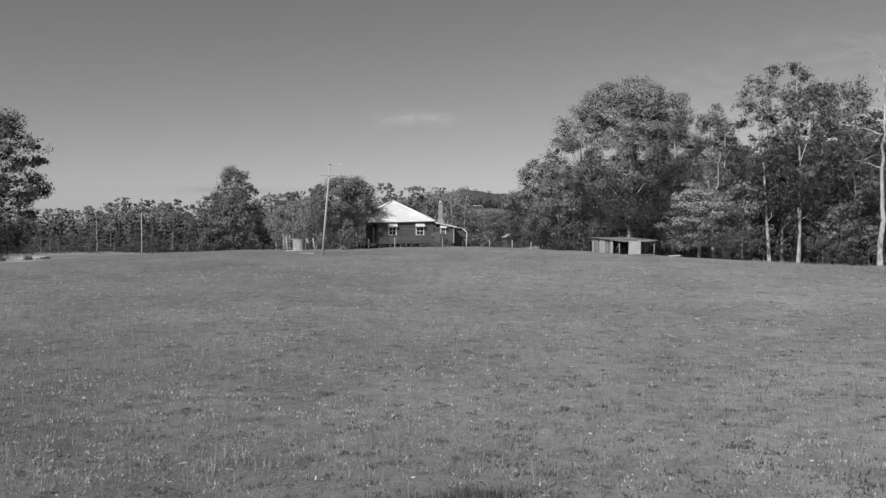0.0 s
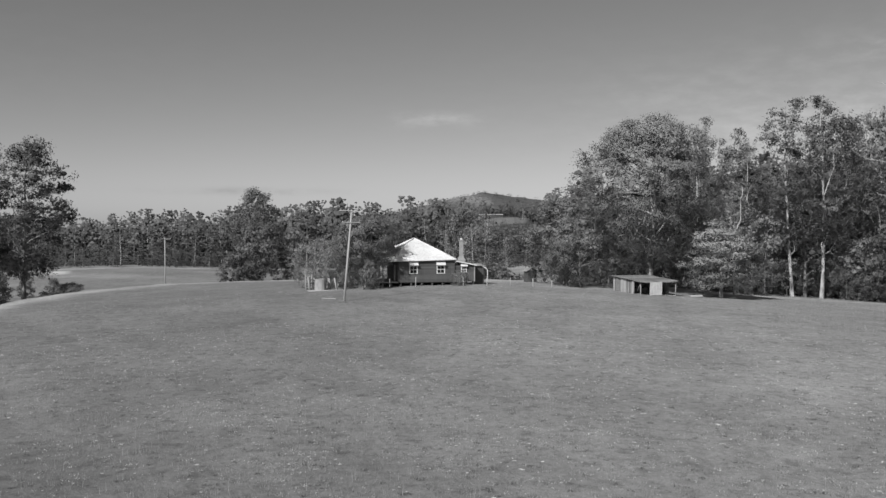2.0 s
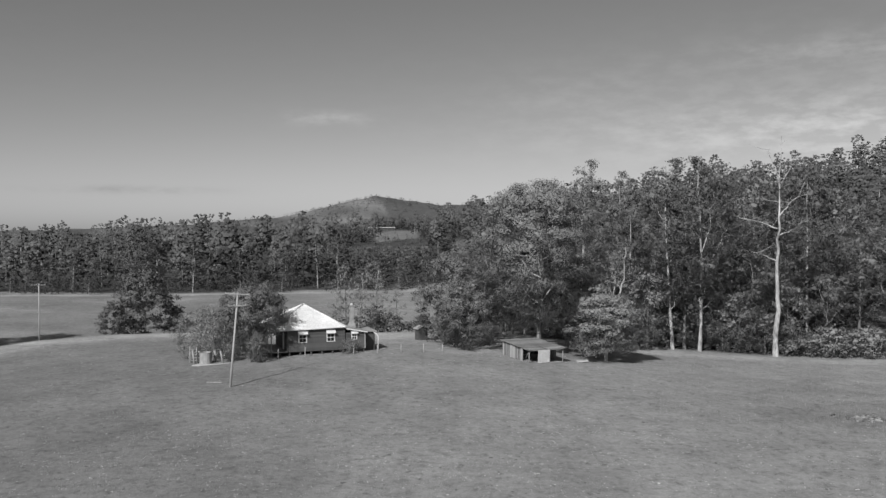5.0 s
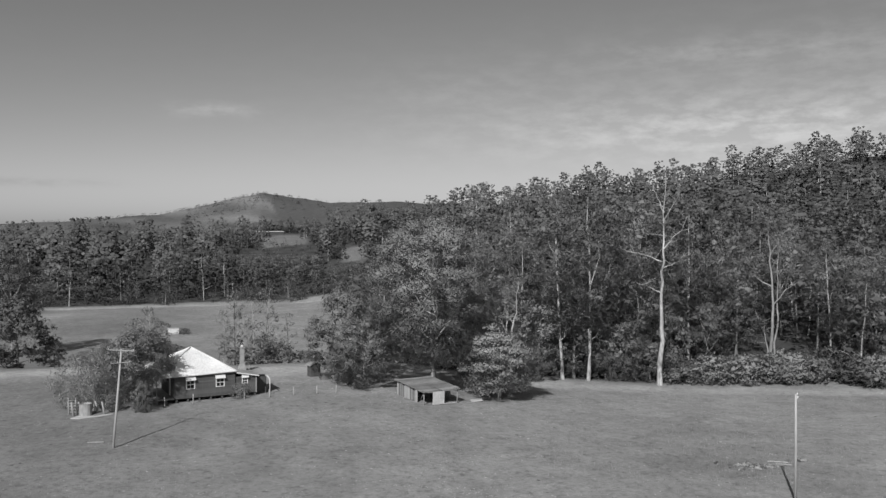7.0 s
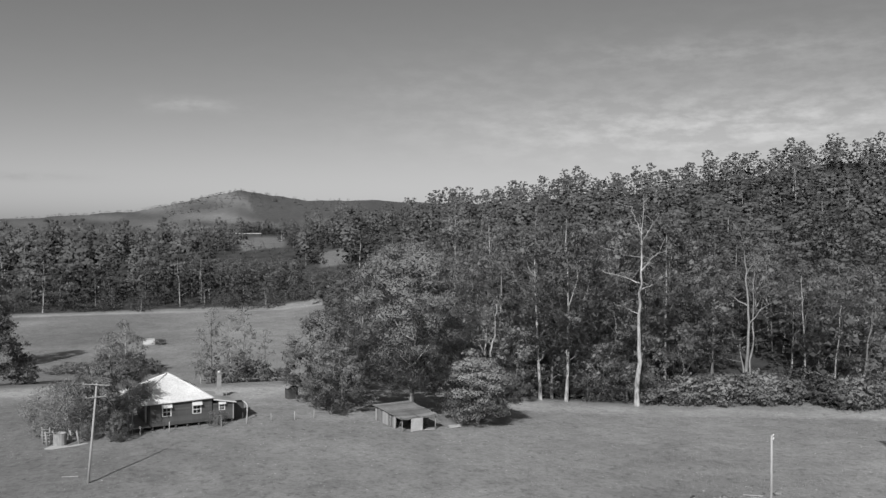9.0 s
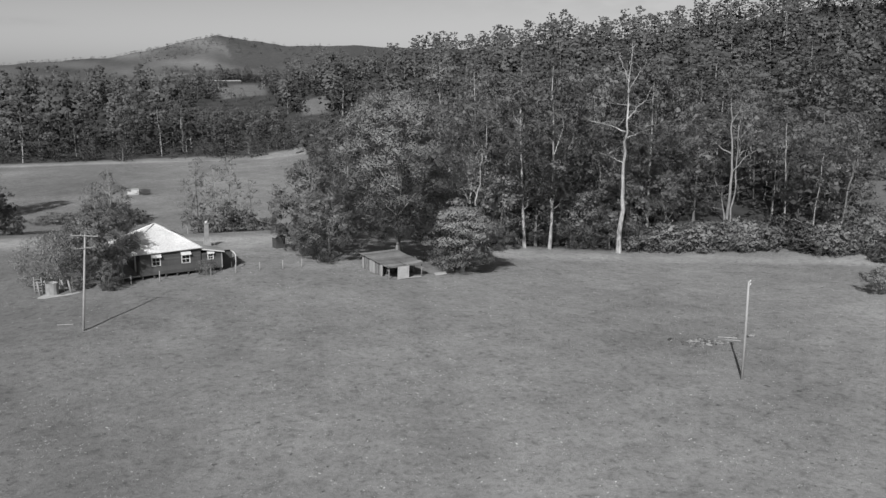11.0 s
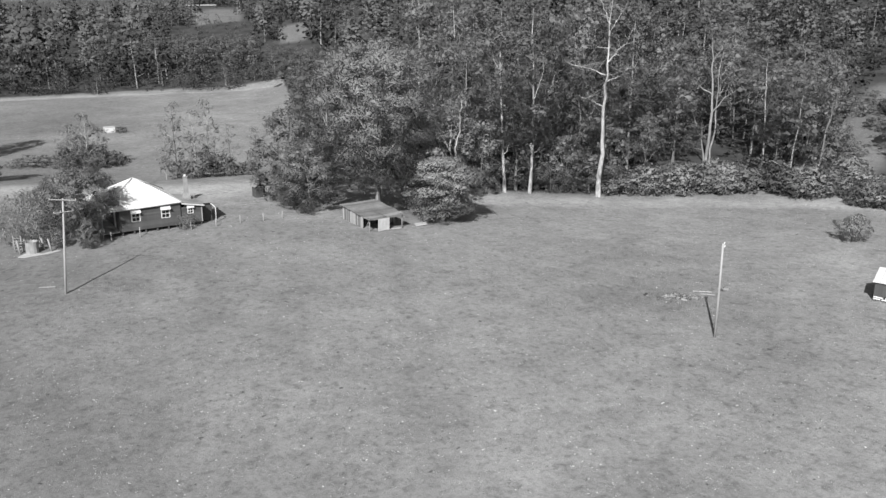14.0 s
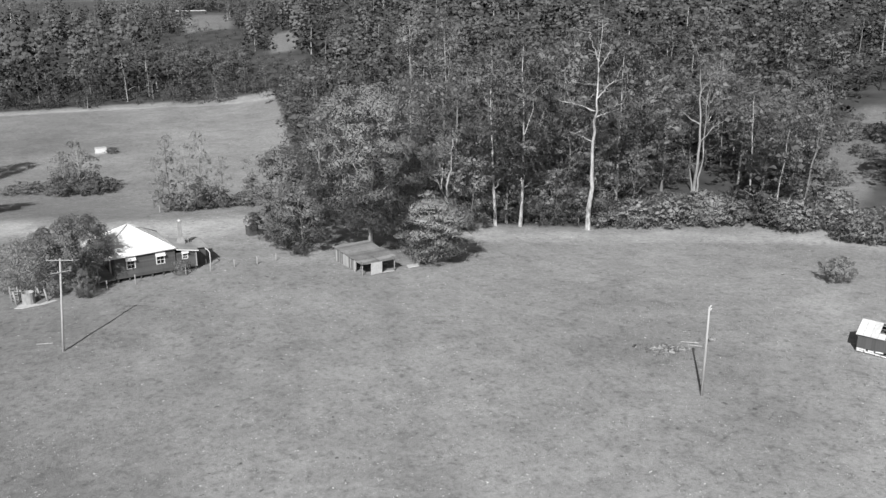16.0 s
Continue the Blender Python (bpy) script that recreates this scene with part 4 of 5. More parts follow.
# ---- the farmhouse ----
def wall_panel(x0, x1, z0, z1, t, opening=()):
    """One connected upright panel along x, front at y = 0, with rectangular openings through it."""
    xs = sorted({x0, x1, *(v for o in opening for v in o[:2])})
    zs = sorted({z0, z1, *(min(z1, max(z0, v)) for o in opening for v in o[2:])})
    bm = bmesh.new()
    grid = {(i, k, d): bm.verts.new((x, d * t, z)) for i, x in enumerate(xs) for k, z in enumerate(zs) for d in (0, 1)}

    def solid(i, k):
        if not (0 <= i < len(xs) - 1 and 0 <= k < len(zs) - 1):
            return False
        cx, cz = (xs[i] + xs[i + 1]) / 2, (zs[k] + zs[k + 1]) / 2
        return not any(a < cx < b and c < cz < d for a, b, c, d in opening)
    for i in range(len(xs) - 1):
        for k in range(len(zs) - 1):
            if not solid(i, k):
                continue
            a, b, c, d = (i, k), (i + 1, k), (i + 1, k + 1), (i, k + 1)
            bm.faces.new([grid[(*p, 0)] for p in (a, b, c, d)])
            bm.faces.new([grid[(*p, 1)] for p in (d, c, b, a)])
            for (p, q), nb in (((a, b), (i, k - 1)), ((b, c), (i + 1, k)), ((c, d), (i, k + 1)), ((d, a), (i - 1, k))):
                if not solid(*nb):
                    bm.faces.new((grid[(*q, 0)], grid[(*p, 0)], grid[(*p, 1)], grid[(*q, 1)]))
    loose = [v for v in bm.verts if not v.link_faces]
    bmesh.ops.delete(bm, geom=loose, context="VERTS")
    return bm


def board_mesh(length, dz):
    bm = bmesh.new()
    vs = [bm.verts.new(p) for p in ((0, -0.034, 0), (length, -0.034, 0), (length, -0.012, dz), (0, -0.012, dz), (0, -0.001, 0), (length, -0.001, 0), (length, -0.001, dz), (0, -0.001, dz))]
    for q in ((0, 1, 2, 3), (5, 4, 7, 6), (4, 0, 3, 7), (1, 5, 6, 2), (3, 2, 6, 7), (4, 5, 1, 0)):
        bm.faces.new([vs[k] for k in q])
    return bm


def boarded_wall(name, parent, x0, x1, z0, z1, mat, m, opening=(), pitch=0.2, t=0.1, label=""):
    """A wall panel clad with lapped weatherboards, each a piece of its own."""
    w = part(name, wall_panel(x0, x1, z0, z1, t, opening), mat, parent, label, m)
    n = max(1, round((z1 - z0) / pitch))
    dz = (z1 - z0) / n
    shared = {}
    for i in range(n):
        a, b = z0 + i * dz, z0 + (i + 1) * dz
        cuts = [(x0, x1)]
        for xa, xb, za, zb in opening:
            if b > za + 0.02 and a < zb - 0.02:
                cuts = [c for s, e in cuts for c in ((s, min(e, xa)), (max(s, xb), e)) if c[1] - c[0] > 0.03]
        for s, e in cuts:
            key = round(e - s, 3)
            if key not in shared:
                ob = part("weatherboard", board_mesh(e - s, dz), mat, w)
                shared[key] = ob.data
            else:
                ob = part("weatherboard", shared[key], mat, w)
            ob.matrix_basis = pose(s, 0, a)
    return w


def house_window(parent, xa, xb, za, zb, hood=0.45, name="window"):
    """A sash window in a white frame under a sloping hood."""
    w = part(name, box((xa - 0.07, -0.07, za - 0.09), (xb + 0.07, 0.06, za - 0.02), 0.01), M_white, parent, "white sash window under a hood")
    bm = bmesh.new()
    for lo, hi in (((xa - 0.07, -0.05, za - 0.02), (xa + 0.04, 0.08, zb)), ((xb - 0.04, -0.05, za - 0.02), (xb + 0.07, 0.08, zb)), ((xa - 0.07, -0.05, zb), (xb + 0.07, 0.08, zb + 0.07)), ((xa + 0.04, -0.02, (za + zb) / 2 - 0.03), (xb - 0.04, 0.06, (za + zb) / 2 + 0.03)), (((xa + xb) / 2 - 0.02, -0.015, za), ((xa + xb) / 2 + 0.02, 0.05, zb))):
        add_box(bm, lo, hi)
    part("frame", bm, M_white, w)
    part("pane", box((xa + 0.04, 0.02, za), (xb - 0.04, 0.035, zb)), M_glass, w)
    y0 = -hood
    hd = slab([(xa - 0.12, -0.04, zb + 0.52), (xb + 0.12, -0.04, zb + 0.52), (xb + 0.12, y0, zb + 0.14), (xa - 0.12, y0, zb + 0.14)], 0.03)
    for s in (xa - 0.12, xb + 0.09):
        vs = [hd.verts.new(p) for p in ((s, -0.04, zb + 0.49), (s, y0, zb + 0.11), (s, -0.04, zb + 0.11), (s + 0.03, -0.04, zb + 0.49), (s + 0.03, y0, zb + 0.11), (s + 0.03, -0.04, zb + 0.11))]
        for q in ((0, 1, 2), (5, 4, 3), (0, 3, 4, 1), (1, 4, 5, 2), (2, 5, 3, 0)):
            hd.faces.new([vs[k] for k in q])
    part("hood", hd, M_white, w, "pale sheet-iron window hood")
    return w


def build_farmhouse():
    ang = 10.6
    h = thing("farmhouse", pose(4.6, 110.0, -1.74, 0, 0, ang), "small dark weatherboard farmhouse with a bright iron pyramid roof", "house")
    x0, x1, d, zb, zt = -3.6, 3.6, 8.2, 0.36, 3.1
    w1, w2 = (-2.24, -1.3, 1.5, 2.38), (1.3, 2.24, 1.5, 2.38)
    boarded_wall("wall", h, x0, x1, zb, zt, M_board, pose(0, 0, 0), opening=(w1, w2), label="dark painted weatherboards")
    boarded_wall("wall", h, 0, d, zb, zt, M_board, pose(x0, d, 0, 0, 0, -90))
    boarded_wall("wall", h, 0, d, zb, zt, M_board, pose(x1, 0, 0, 0, 0, 90))
    boarded_wall("wall", h, 0, x1 - x0, zb, zt, M_board, pose(x1, d, 0, 0, 0, 180))
    part("floor", box((x0 + 0.13, 0.13, zb - 0.1), (x1 - 0.13, d - 0.13, zb + 0.02)), M_timber_dark, h)
    for w in (w1, w2):
        house_window(h, *w)
    part("corner_board", box((x0 - 0.06, -0.06, zb), (x0 + 0.05, 0.05, zt)), M_timber_dark, h)
    # stumps under the floor, dark skirting between
    for i in range(6):
        for y in (0.15, d - 0.15):
            sx = x0 + 0.2 + i * (x1 - x0 - 0.4) / 5
            part("stump", box((sx - 0.1, y - 0.1, -0.25), (sx + 0.1, y + 0.1, zb - 0.1), 0.015), M_timber_dark, h)
    # pyramid roof over rooms and verandah
    ex0, ex1, ey0, ey1, apex = -6.1, 3.75, -0.32, 8.6, (-0.8, 4.1, 5.87)
    ze, zs = 3.2, 3.05
    corners = [(ex0, ey0, zs), (ex1, ey0, ze), (ex1, ey1, ze), (ex0, ey1, zs)]
    for i in range(4):
        a, b = corners[i], corners[(i + 1) % 4]
        ax = Vector(b) - Vector(a)
        turn = math.atan2(ax.y, ax.x)
        mt = Matrix.Translation(a) @ Matrix.Rotation(turn, 4, "Z")
        inv = mt.inverted()
        # ribbed sheets: courses of narrow sheets that step up to the ridge
        la, lb, lc = inv @ Vector(a), inv @ Vector(b), inv @ Vector(apex)
        n = 13
        for k in range(n):
            bm = bmesh.new()
            s0, s1 = k / n, (k + 1) / n

            def up(s):
                foot = la.lerp(lb, s)
                f = min(s * lb.x / lc.x, (1 - s) * lb.x / (lb.x - lc.x))
                return foot, f
            (f0, t0), (f1, t1) = up(s0), up(s1)
            peak = lc.x / lb.x
            def top_pt(s):
                foot, f = up(s)
                return Vector((foot.x, lc.y * f, foot.z + (lc.z - foot.z) * f))
            pts = [f0, f1, top_pt(s1)]
            if s0 < peak < s1:
                pts.append(lc.copy())
            if t0 > 1e-4:
                pts.append(top_pt(s0))
            lift = 0.012 * (k % 2)
            up_v = [bm.verts.new((p.x, p.y, p.z + lift)) for p in pts]
            dn_v = [bm.verts.new((p.x, p.y, p.z + lift - 0.03)) for p in pts]
            bm.faces.new(up_v)
            bm.faces.new(dn_v[::-1])
            for q in range(len(pts)):
                bm.faces.new((up_v[q], dn_v[q], dn_v[(q + 1) % len(pts)], up_v[(q + 1) % len(pts)]))
            bmesh.ops.recalc_face_normals(bm, faces=bm.faces)
            part("roof_sheet", bm, M_iron, h, "bright galvanised corrugated iron", m=mt)
        cap = tube([Vector(a) + Vector((0, 0, 0.02)), Vector(apex) + Vector((0, 0, 0.03))], [0.09, 0.09], 6)
        part("hip_cap", cap, M_iron, h)
        part("gutter", tube([Vector(a) + Vector((0, 0, -0.05)), Vector(b) + Vector((0, 0, -0.05))], [0.06, 0.06], 6), M_white if i in (0, 1) else M_iron_old, h)
    ceil = slab([(ex0 + 0.1, ey0 + 0.1, 2.98), (ex1 - 0.1, ey0 + 0.1, 3.12), (ex1 - 0.1, ey1 - 0.1, 3.12), (ex0 + 0.1, ey1 - 0.1, 2.98)], 0.05)
    part("soffit", ceil, M_timber_dark, h)
    # verandah on the side
    part("verandah_floor", box((ex0 + 0.35, 0.0, 0.3), (x0 - 0.1, d, 0.42), 0.01), M_timber, h)
    for y in (0.15, 2.8, 5.5, 8.0):
        part("verandah_post", box((ex0 + 0.4, y - 0.06, -0.3), (ex0 + 0.52, y + 0.06, 2.95), 0.01), M_timber, h)
        part("stump", box((ex0 + 1.4, y - 0.1, -0.25), (ex0 + 1.6, y + 0.1, 0.3)), M_timber_dark, h)
    part("door", box((x0 - 0.09, 2.2, zb + 0.02), (x0 - 0.045, 3.05, zb + 2.1), 0.01), M_white, h, "pale panelled verandah door")
    # lean-to
    a1, da = 6.2, 5.0
    w3 = (4.5, 5.12, 1.62, 2.2)
    lz = 2.42
    boarded_wall("lean_to_wall", h, x1 + 0.14, a1, zb, lz, M_board, pose(0, 0.02, 0), opening=(w3,))
    boarded_wall("lean_to_wall", h, 0, da, zb, lz, M_board, pose(a1, 0.02, 0, 0, 0, 90))
    boarded_wall("lean_to_wall", h, 0, a1 - x1 - 0.14, zb, lz, M_board, pose(a1, da, 0, 0, 0, 180))
    house_window(h, *w3, hood=0.35)
    part("corner_board", box((a1 - 0.05, -0.05, zb), (a1 + 0.08, 0.07, lz), 0.005), M_timber, h)
    part("lean_to_roof", slab([(x1 + 0.05, -0.3, 3.08), (a1 + 0.3, -0.3, 2.52), (a1 + 0.3, da + 0.3, 2.62), (x1 + 0.05, da + 0.3, 3.16)], 0.05), M_iron_wall, h, "weathered grey iron")
    part("fascia", slab([(x1 + 0.1, -0.36, 3.05), (a1 + 0.3, -0.36, 2.5), (a1 + 0.3, -0.31, 2.5), (x1 + 0.1, -0.31, 3.05)], 0.14), M_white, h)
    for sx in (4.2, 5.2, a1 - 0.1):
        part("stump", box((sx - 0.1, 0.1, -0.25), (sx + 0.1, 0.3, zb)), M_timber_dark, h)
    # porch beside the lean-to
    part("porch_roof", slab([(a1 - 0.1, 1.2, 2.42), (8.2, 1.2, 2.3), (8.2, 5.6, 2.5), (a1 - 0.1, 5.6, 2.56)], 0.06), M_iron_wall, h, "weathered grey iron porch roof")
    part("porch_wall", box((7.9, 1.6, -0.2), (8.0, 5.4, 2.3)), M_timber_dark, h)
    part("porch_wall", box((a1 + 0.1, 1.5, -0.2), (7.9, 1.6, 2.3)), M_board, h)
    part("porch_post", tube([(8.05, 0.3, -0.4), (8.05, 0.3, 1.75), (7.95, 0.5, 2.0), (7.7, 1.1, 2.22)], [0.06] * 4, 8), M_white, h, "white bent pipe post")
    part("porch_post", box((7.75, 1.25, -0.3), (7.85, 1.35, 2.3)), M_timber_dark, h)
    # chimney through the lean-to roof
    cbm = bmesh.new()
    prev = None
    for half, z in ((0.42, 0.2), (0.42, 3.0), (0.24, 3.55), (0.22, 5.45), (0.27, 5.5), (0.27, 5.62)):
        ring = [cbm.verts.new((5.29 + sx * half, 2.98 + sy * half, z)) for sx, sy in ((-1, -1), (1, -1), (1, 1), (-1, 1))]
        if prev:
            for q in range(4):
                cbm.faces.new((prev[q], prev[(q + 1) % 4], ring[(q + 1) % 4], ring[q]))
        prev = ring
    cbm.faces.new(prev)
    ch = part("chimney", cbm, M_brick, h, "plain rendered chimney with a flared foot")
    part("chimney_pot", tube([(5.29, 2.98, 5.6), (5.29, 2.98, 5.8), (5.29, 2.98, 5.86)], [0.17, 0.19, 0.12], 9), M_white, ch, "pale chimney pot")
    part("flue", tube([(6.35, 3.4, 2.5), (6.35, 3.4, 3.25)], [0.05, 0.05], 7), M_iron_wall, h)
    return h


build_farmhouse()


def ribbed_sheet(w, h, pitch=0.2, depth=0.035):
    """An upright corrugated sheet in the xz plane."""
    n = max(2, int(round(w / pitch))) * 2
    bm = bmesh.new()
    rows = []
    for z in (0, h):
        front = [bm.verts.new((w * i / n, -depth if i % 2 else 0, z)) for i in range(n + 1)]
        rear = [bm.verts.new((w * i / n, (-depth if i % 2 else 0) + 0.012, z)) for i in range(n + 1)]
        rows.append((front, rear))
    (f0, r0), (f1, r1) = rows
    for i in range(n):
        bm.faces.new((f0[i], f0[i + 1], f1[i + 1], f1[i]))
        bm.faces.new((r0[i + 1], r0[i], r1[i], r1[i + 1]))
    return bm


def build_shed():
    s = thing("open_shed", pose(30.0, 103.3, -2.72, 0, 0, 11.5), "low open-fronted farm shed of grey slabs under sagging iron", "shed")
    w, d = 4.8, 7.3
    hf, hb = 1.65, 1.98

    def top(y):
        return hf + (hb - hf) * y / d
    srng = random.Random(12)
    y0 = 1.75
    while y0 < d - 0.2:
        bw = srng.uniform(0.26, 0.42)
        low, lean = srng.uniform(-0.1, 0.14), srng.uniform(-2.2, 2.2)
        part("wall_slab", box((-0.035, 0.0, low), (0.035, bw - srng.uniform(0.01, 0.05), top(y0) - srng.uniform(0.0, 0.1)), 0.012), M_slab, s, m=pose(srng.uniform(-0.03, 0.03), y0, 0, lean, 0, 0))
        y0 += bw
    part("wall_rail", box((0.05, 1.75, 1.3), (0.11, d - 0.1, 1.42), 0.01), M_timber_dark, s)
    part("brace", tube([(0.1, 0.1, 1.45), (0.1, 0.95, 0.5)], [0.045, 0.045], 6), M_timber, s)
    for i in range(5):
        part("wall_sheet", ribbed_sheet(0.95, 1.9), M_iron_wall, s, m=pose(0.02 + 0.95 * (i + 1), d, 0, 0, 0, 180))
    for i in range(6):
        y0 = 1.75 + i * 0.92
        part("wall_sheet", ribbed_sheet(0.93, top(y0) - 0.05), M_iron_wall, s, m=pose(w, y0, 0, 0, 0, 90))
    part("wall_sheet", ribbed_sheet(1.65, 1.62), M_iron_pale, s, "pale upright sheet", m=pose(1.1, -0.3, -0.03, 4, 0, 0))
    part("loose_sheet", box((2.7, -0.5, 0.02), (4.6, 0.2, 0.07), 0.01, pose(0, 0, 0.05, -4, 3, 2)), M_concrete, s, "pale sheet lying on the ground")
    for x, y in ((0.05, 0.0), (w - 0.05, 0.0), (2.75, 0.05), (0.05, 1.75), (w - 0.05, 2.4), (0.05, 4.6), (0.05, d - 0.1), (w - 0.05, d - 0.1), (w - 0.05, 5.0)):
        part("post", tube([(x, y, -0.3), (x + 0.02, y, top(y))], [0.08, 0.07], 7), M_timber, s)
    for x in (0.1, w / 2, w - 0.1):
        part("rafter", box((x - 0.04, -0.2, hf - 0.12), (x + 0.04, d, hf - 0.02), 0, Matrix.Translation((0, 0, 0)) @ Matrix.Rotation(math.atan2(hb - hf, d), 4, "X")), M_timber_dark, s)
    n = 11
    for i in range(n):
        a, b = -0.35 + (d + 0.6) * i / n, -0.35 + (d + 0.6) * (i + 1) / n
        e0, e1 = -0.28 + srng.uniform(-0.12, 0.08), w + 0.25 + srng.uniform(-0.1, 0.12)
        bm = bmesh.new()
        rows = []
        for y in (a, b + 0.08):
            row = []
            for k in range(7):
                x = e0 + (e1 - e0) * k / 6
                dip = 0.1 * math.sin(math.pi * k / 6) * (0.5 + 0.5 * math.cos(y * 0.55)) + 0.07 * math.exp(-((y + 0.3) / 1.2) ** 2) * (1 + math.sin(k * 1.7))
                row.append((x, y, top(y) + 0.05 - dip + (0.012 if y == a else 0.0)))
            rows.append(row)
        up_v = [[bm.verts.new(p) for p in row] for row in rows]
        dn_v = [[bm.verts.new((p[0], p[1], p[2] - 0.022)) for p in row] for row in rows]
        for k in range(6):
            bm.faces.new((up_v[0][k], up_v[0][k + 1], up_v[1][k + 1], up_v[1][k]))
            bm.faces.new((dn_v[1][k], dn_v[1][k + 1], dn_v[0][k + 1], dn_v[0][k]))
            bm.faces.new((dn_v[0][k], dn_v[0][k + 1], up_v[0][k + 1], up_v[0][k]))
            bm.faces.new((up_v[1][k], up_v[1][k + 1], dn_v[1][k + 1], dn_v[1][k]))
        for k in (0, 6):
            bm.faces.new((up_v[0][k], up_v[1][k], dn_v[1][k], dn_v[0][k]))
        bmesh.ops.recalc_face_normals(bm, faces=bm.faces)
        part("roof_sheet", bm, M_iron_old, s)
    part("hay_feeder", box((0.9, 3.0, 0.0), (2.6, 4.2, 0.7), 0.05), M_timber_dark, s)
    return s


build_shed()


def build_hut():
    h = thing("old_hut", pose(71.6, 63.9, -3.9, 0, 0, -62), "derelict timber hut with roof sheets missing", "hut")
    L_, D, hw = 5.2, 3.6, 2.0
    boarded_wall("wall", h, 0, L_, 0.45, hw, M_timber_dark, pose(0, 0, 0))
    boarded_wall("wall", h, 0, D, 0.45, hw, M_timber_dark, pose(0, D, 0, 0, 0, -90))
    boarded_wall("wall", h, 0, D, 0.45, hw, M_timber_dark, pose(L_, 0, 0, 0, 0, 90))
    boarded_wall("wall", h, 0, L_, 0.45, hw, M_timber_dark, pose(L_, D, 0, 0, 0, 180))
    rng = random.Random(3)
    for k in range(2):
        x = 0.0
        while x < L_ - 0.3:
            w = rng.uniform(0.5, 1.3)
            part("skirting_board", box((x, -0.05, 0.05 + 0.2 * k), (min(L_, x + w), -0.01, 0.2 + 0.2 * k), 0.0, pose(0, 0, 0, 0, rng.uniform(-1.5, 1.5), 0)), M_white, h)
            x += w + rng.uniform(0.02, 0.3)
    for x in (0.1, 1.8, 3.5, L_ - 0.1):
        for y in (0.1, D - 0.1):
            part("stump", box((x - 0.09, y - 0.09, -0.5), (x + 0.09, y + 0.09, 0.45)), M_timber_dark, h)
    ridge, ov = 2.95, 0.25

    def rz(y):
        return hw + (ridge - hw) * (1 - abs(y - D / 2) / (D / 2))
    for i in range(8):
        for a, b, side in ((-ov, D / 2, 0), (D / 2, D + ov, 1)):
            if side == 0 and i in (3, 4, 5, 6):
                a, b = (0.9, D / 2) if i == 4 else (a, 0.45)
            x = -0.2 + i * 0.7
            part("roof_sheet", slab([(x, a, rz(a) + 0.05), (x + 0.68, a, rz(a) + 0.05), (x + 0.68, b, rz(b) + 0.05), (x, b, rz(b) + 0.05)], 0.02), M_iron_pale, h)
    for y in (0.15, 0.6, 1.05, 1.5, 2.4, 3.1):
        part("batten", box((-0.2, y - 0.03, rz(y) - 0.03), (L_ + 0.2, y + 0.03, rz(y) + 0.02)), M_timber, h)
    for x in (0.0, 1.3, 2.6, 3.9, L_):
        part("rafter", slab([(x - 0.03, -0.1, rz(-0.1) - 0.03), (x + 0.03, -0.1, rz(-0.1) - 0.03), (x + 0.03, D / 2, ridge - 0.03), (x - 0.03, D / 2, ridge - 0.03)], 0.08), M_timber, h)
    return h


build_hut()


def build_outhouse():
    o = thing("outhouse", pose(20.5, 125.5, -2.55, 0, 0, 12), "small weathered timber outhouse with a gable roof", "outhouse")
    boarded_wall("wall", o, -0.7, 0.7, 0, 1.9, M_board, pose(0, 0, 0), opening=((-0.3, 0.35, 0.0, 1.7),))
    boarded_wall("wall", o, 0, 1.4, 0, 1.9, M_board, pose(-0.7, 1.4, 0, 0, 0, -90))
    boarded_wall("wall", o, 0, 1.4, 0, 1.9, M_board, pose(0.7, 0, 0, 0, 0, 90))
    boarded_wall("wall", o, 0, 1.4, 0, 1.9, M_board, pose(0.7, 1.4, 0, 0, 0, 180))
    part("door", box((-0.29, 0.02, 0.02), (0.34, 0.06, 1.69)), M_timber_dark, o)
    for sgn in (-1, 1):
        part("roof", slab([(sgn * 0.95, -0.25, 1.8), (0, -0.25, 2.35), (0, 1.65, 2.35), (sgn * 0.95, 1.65, 1.8)], 0.03), M_iron_wall, o)
    return o


build_outhouse()


# ---- poles, posts and odds ----
def build_pole(x, y, height, lean_x, lean_y, arms, label, name="power_pole", z=None):
    p = thing(name, pose(x, y, land1(x, y) if z is None else z), label, "power pole")
    top = Vector((lean_x, lean_y, height))
    part("shaft", tube([(0, 0, -0.6), top * 0.5 + Vector((0.03, 0, 0)), top], [0.13, 0.11, 0.085], 10), M_pole, p)
    for frac, span, turn, tilt in arms:
        c = top * frac
        m = Matrix.Translation(c) @ Matrix.Rotation(radians(turn), 4, "Z") @ Matrix.Rotation(radians(tilt), 4, "Y")
        arm = part("crossarm", box((-span / 2, -0.18, -0.035), (span / 2, -0.11, 0.035), 0.008), M_pole, p, m=m)
        for sx in (-span / 2 + 0.08, -span / 7, span / 2 - 0.08):
            part("insulator", tube([(sx, -0.145, 0.03), (sx, -0.145, 0.08), (sx, -0.145, 0.1), (sx, -0.145, 0.17)], [0.015, 0.015, 0.035, 0.022], 7), M_white, arm)
    return p


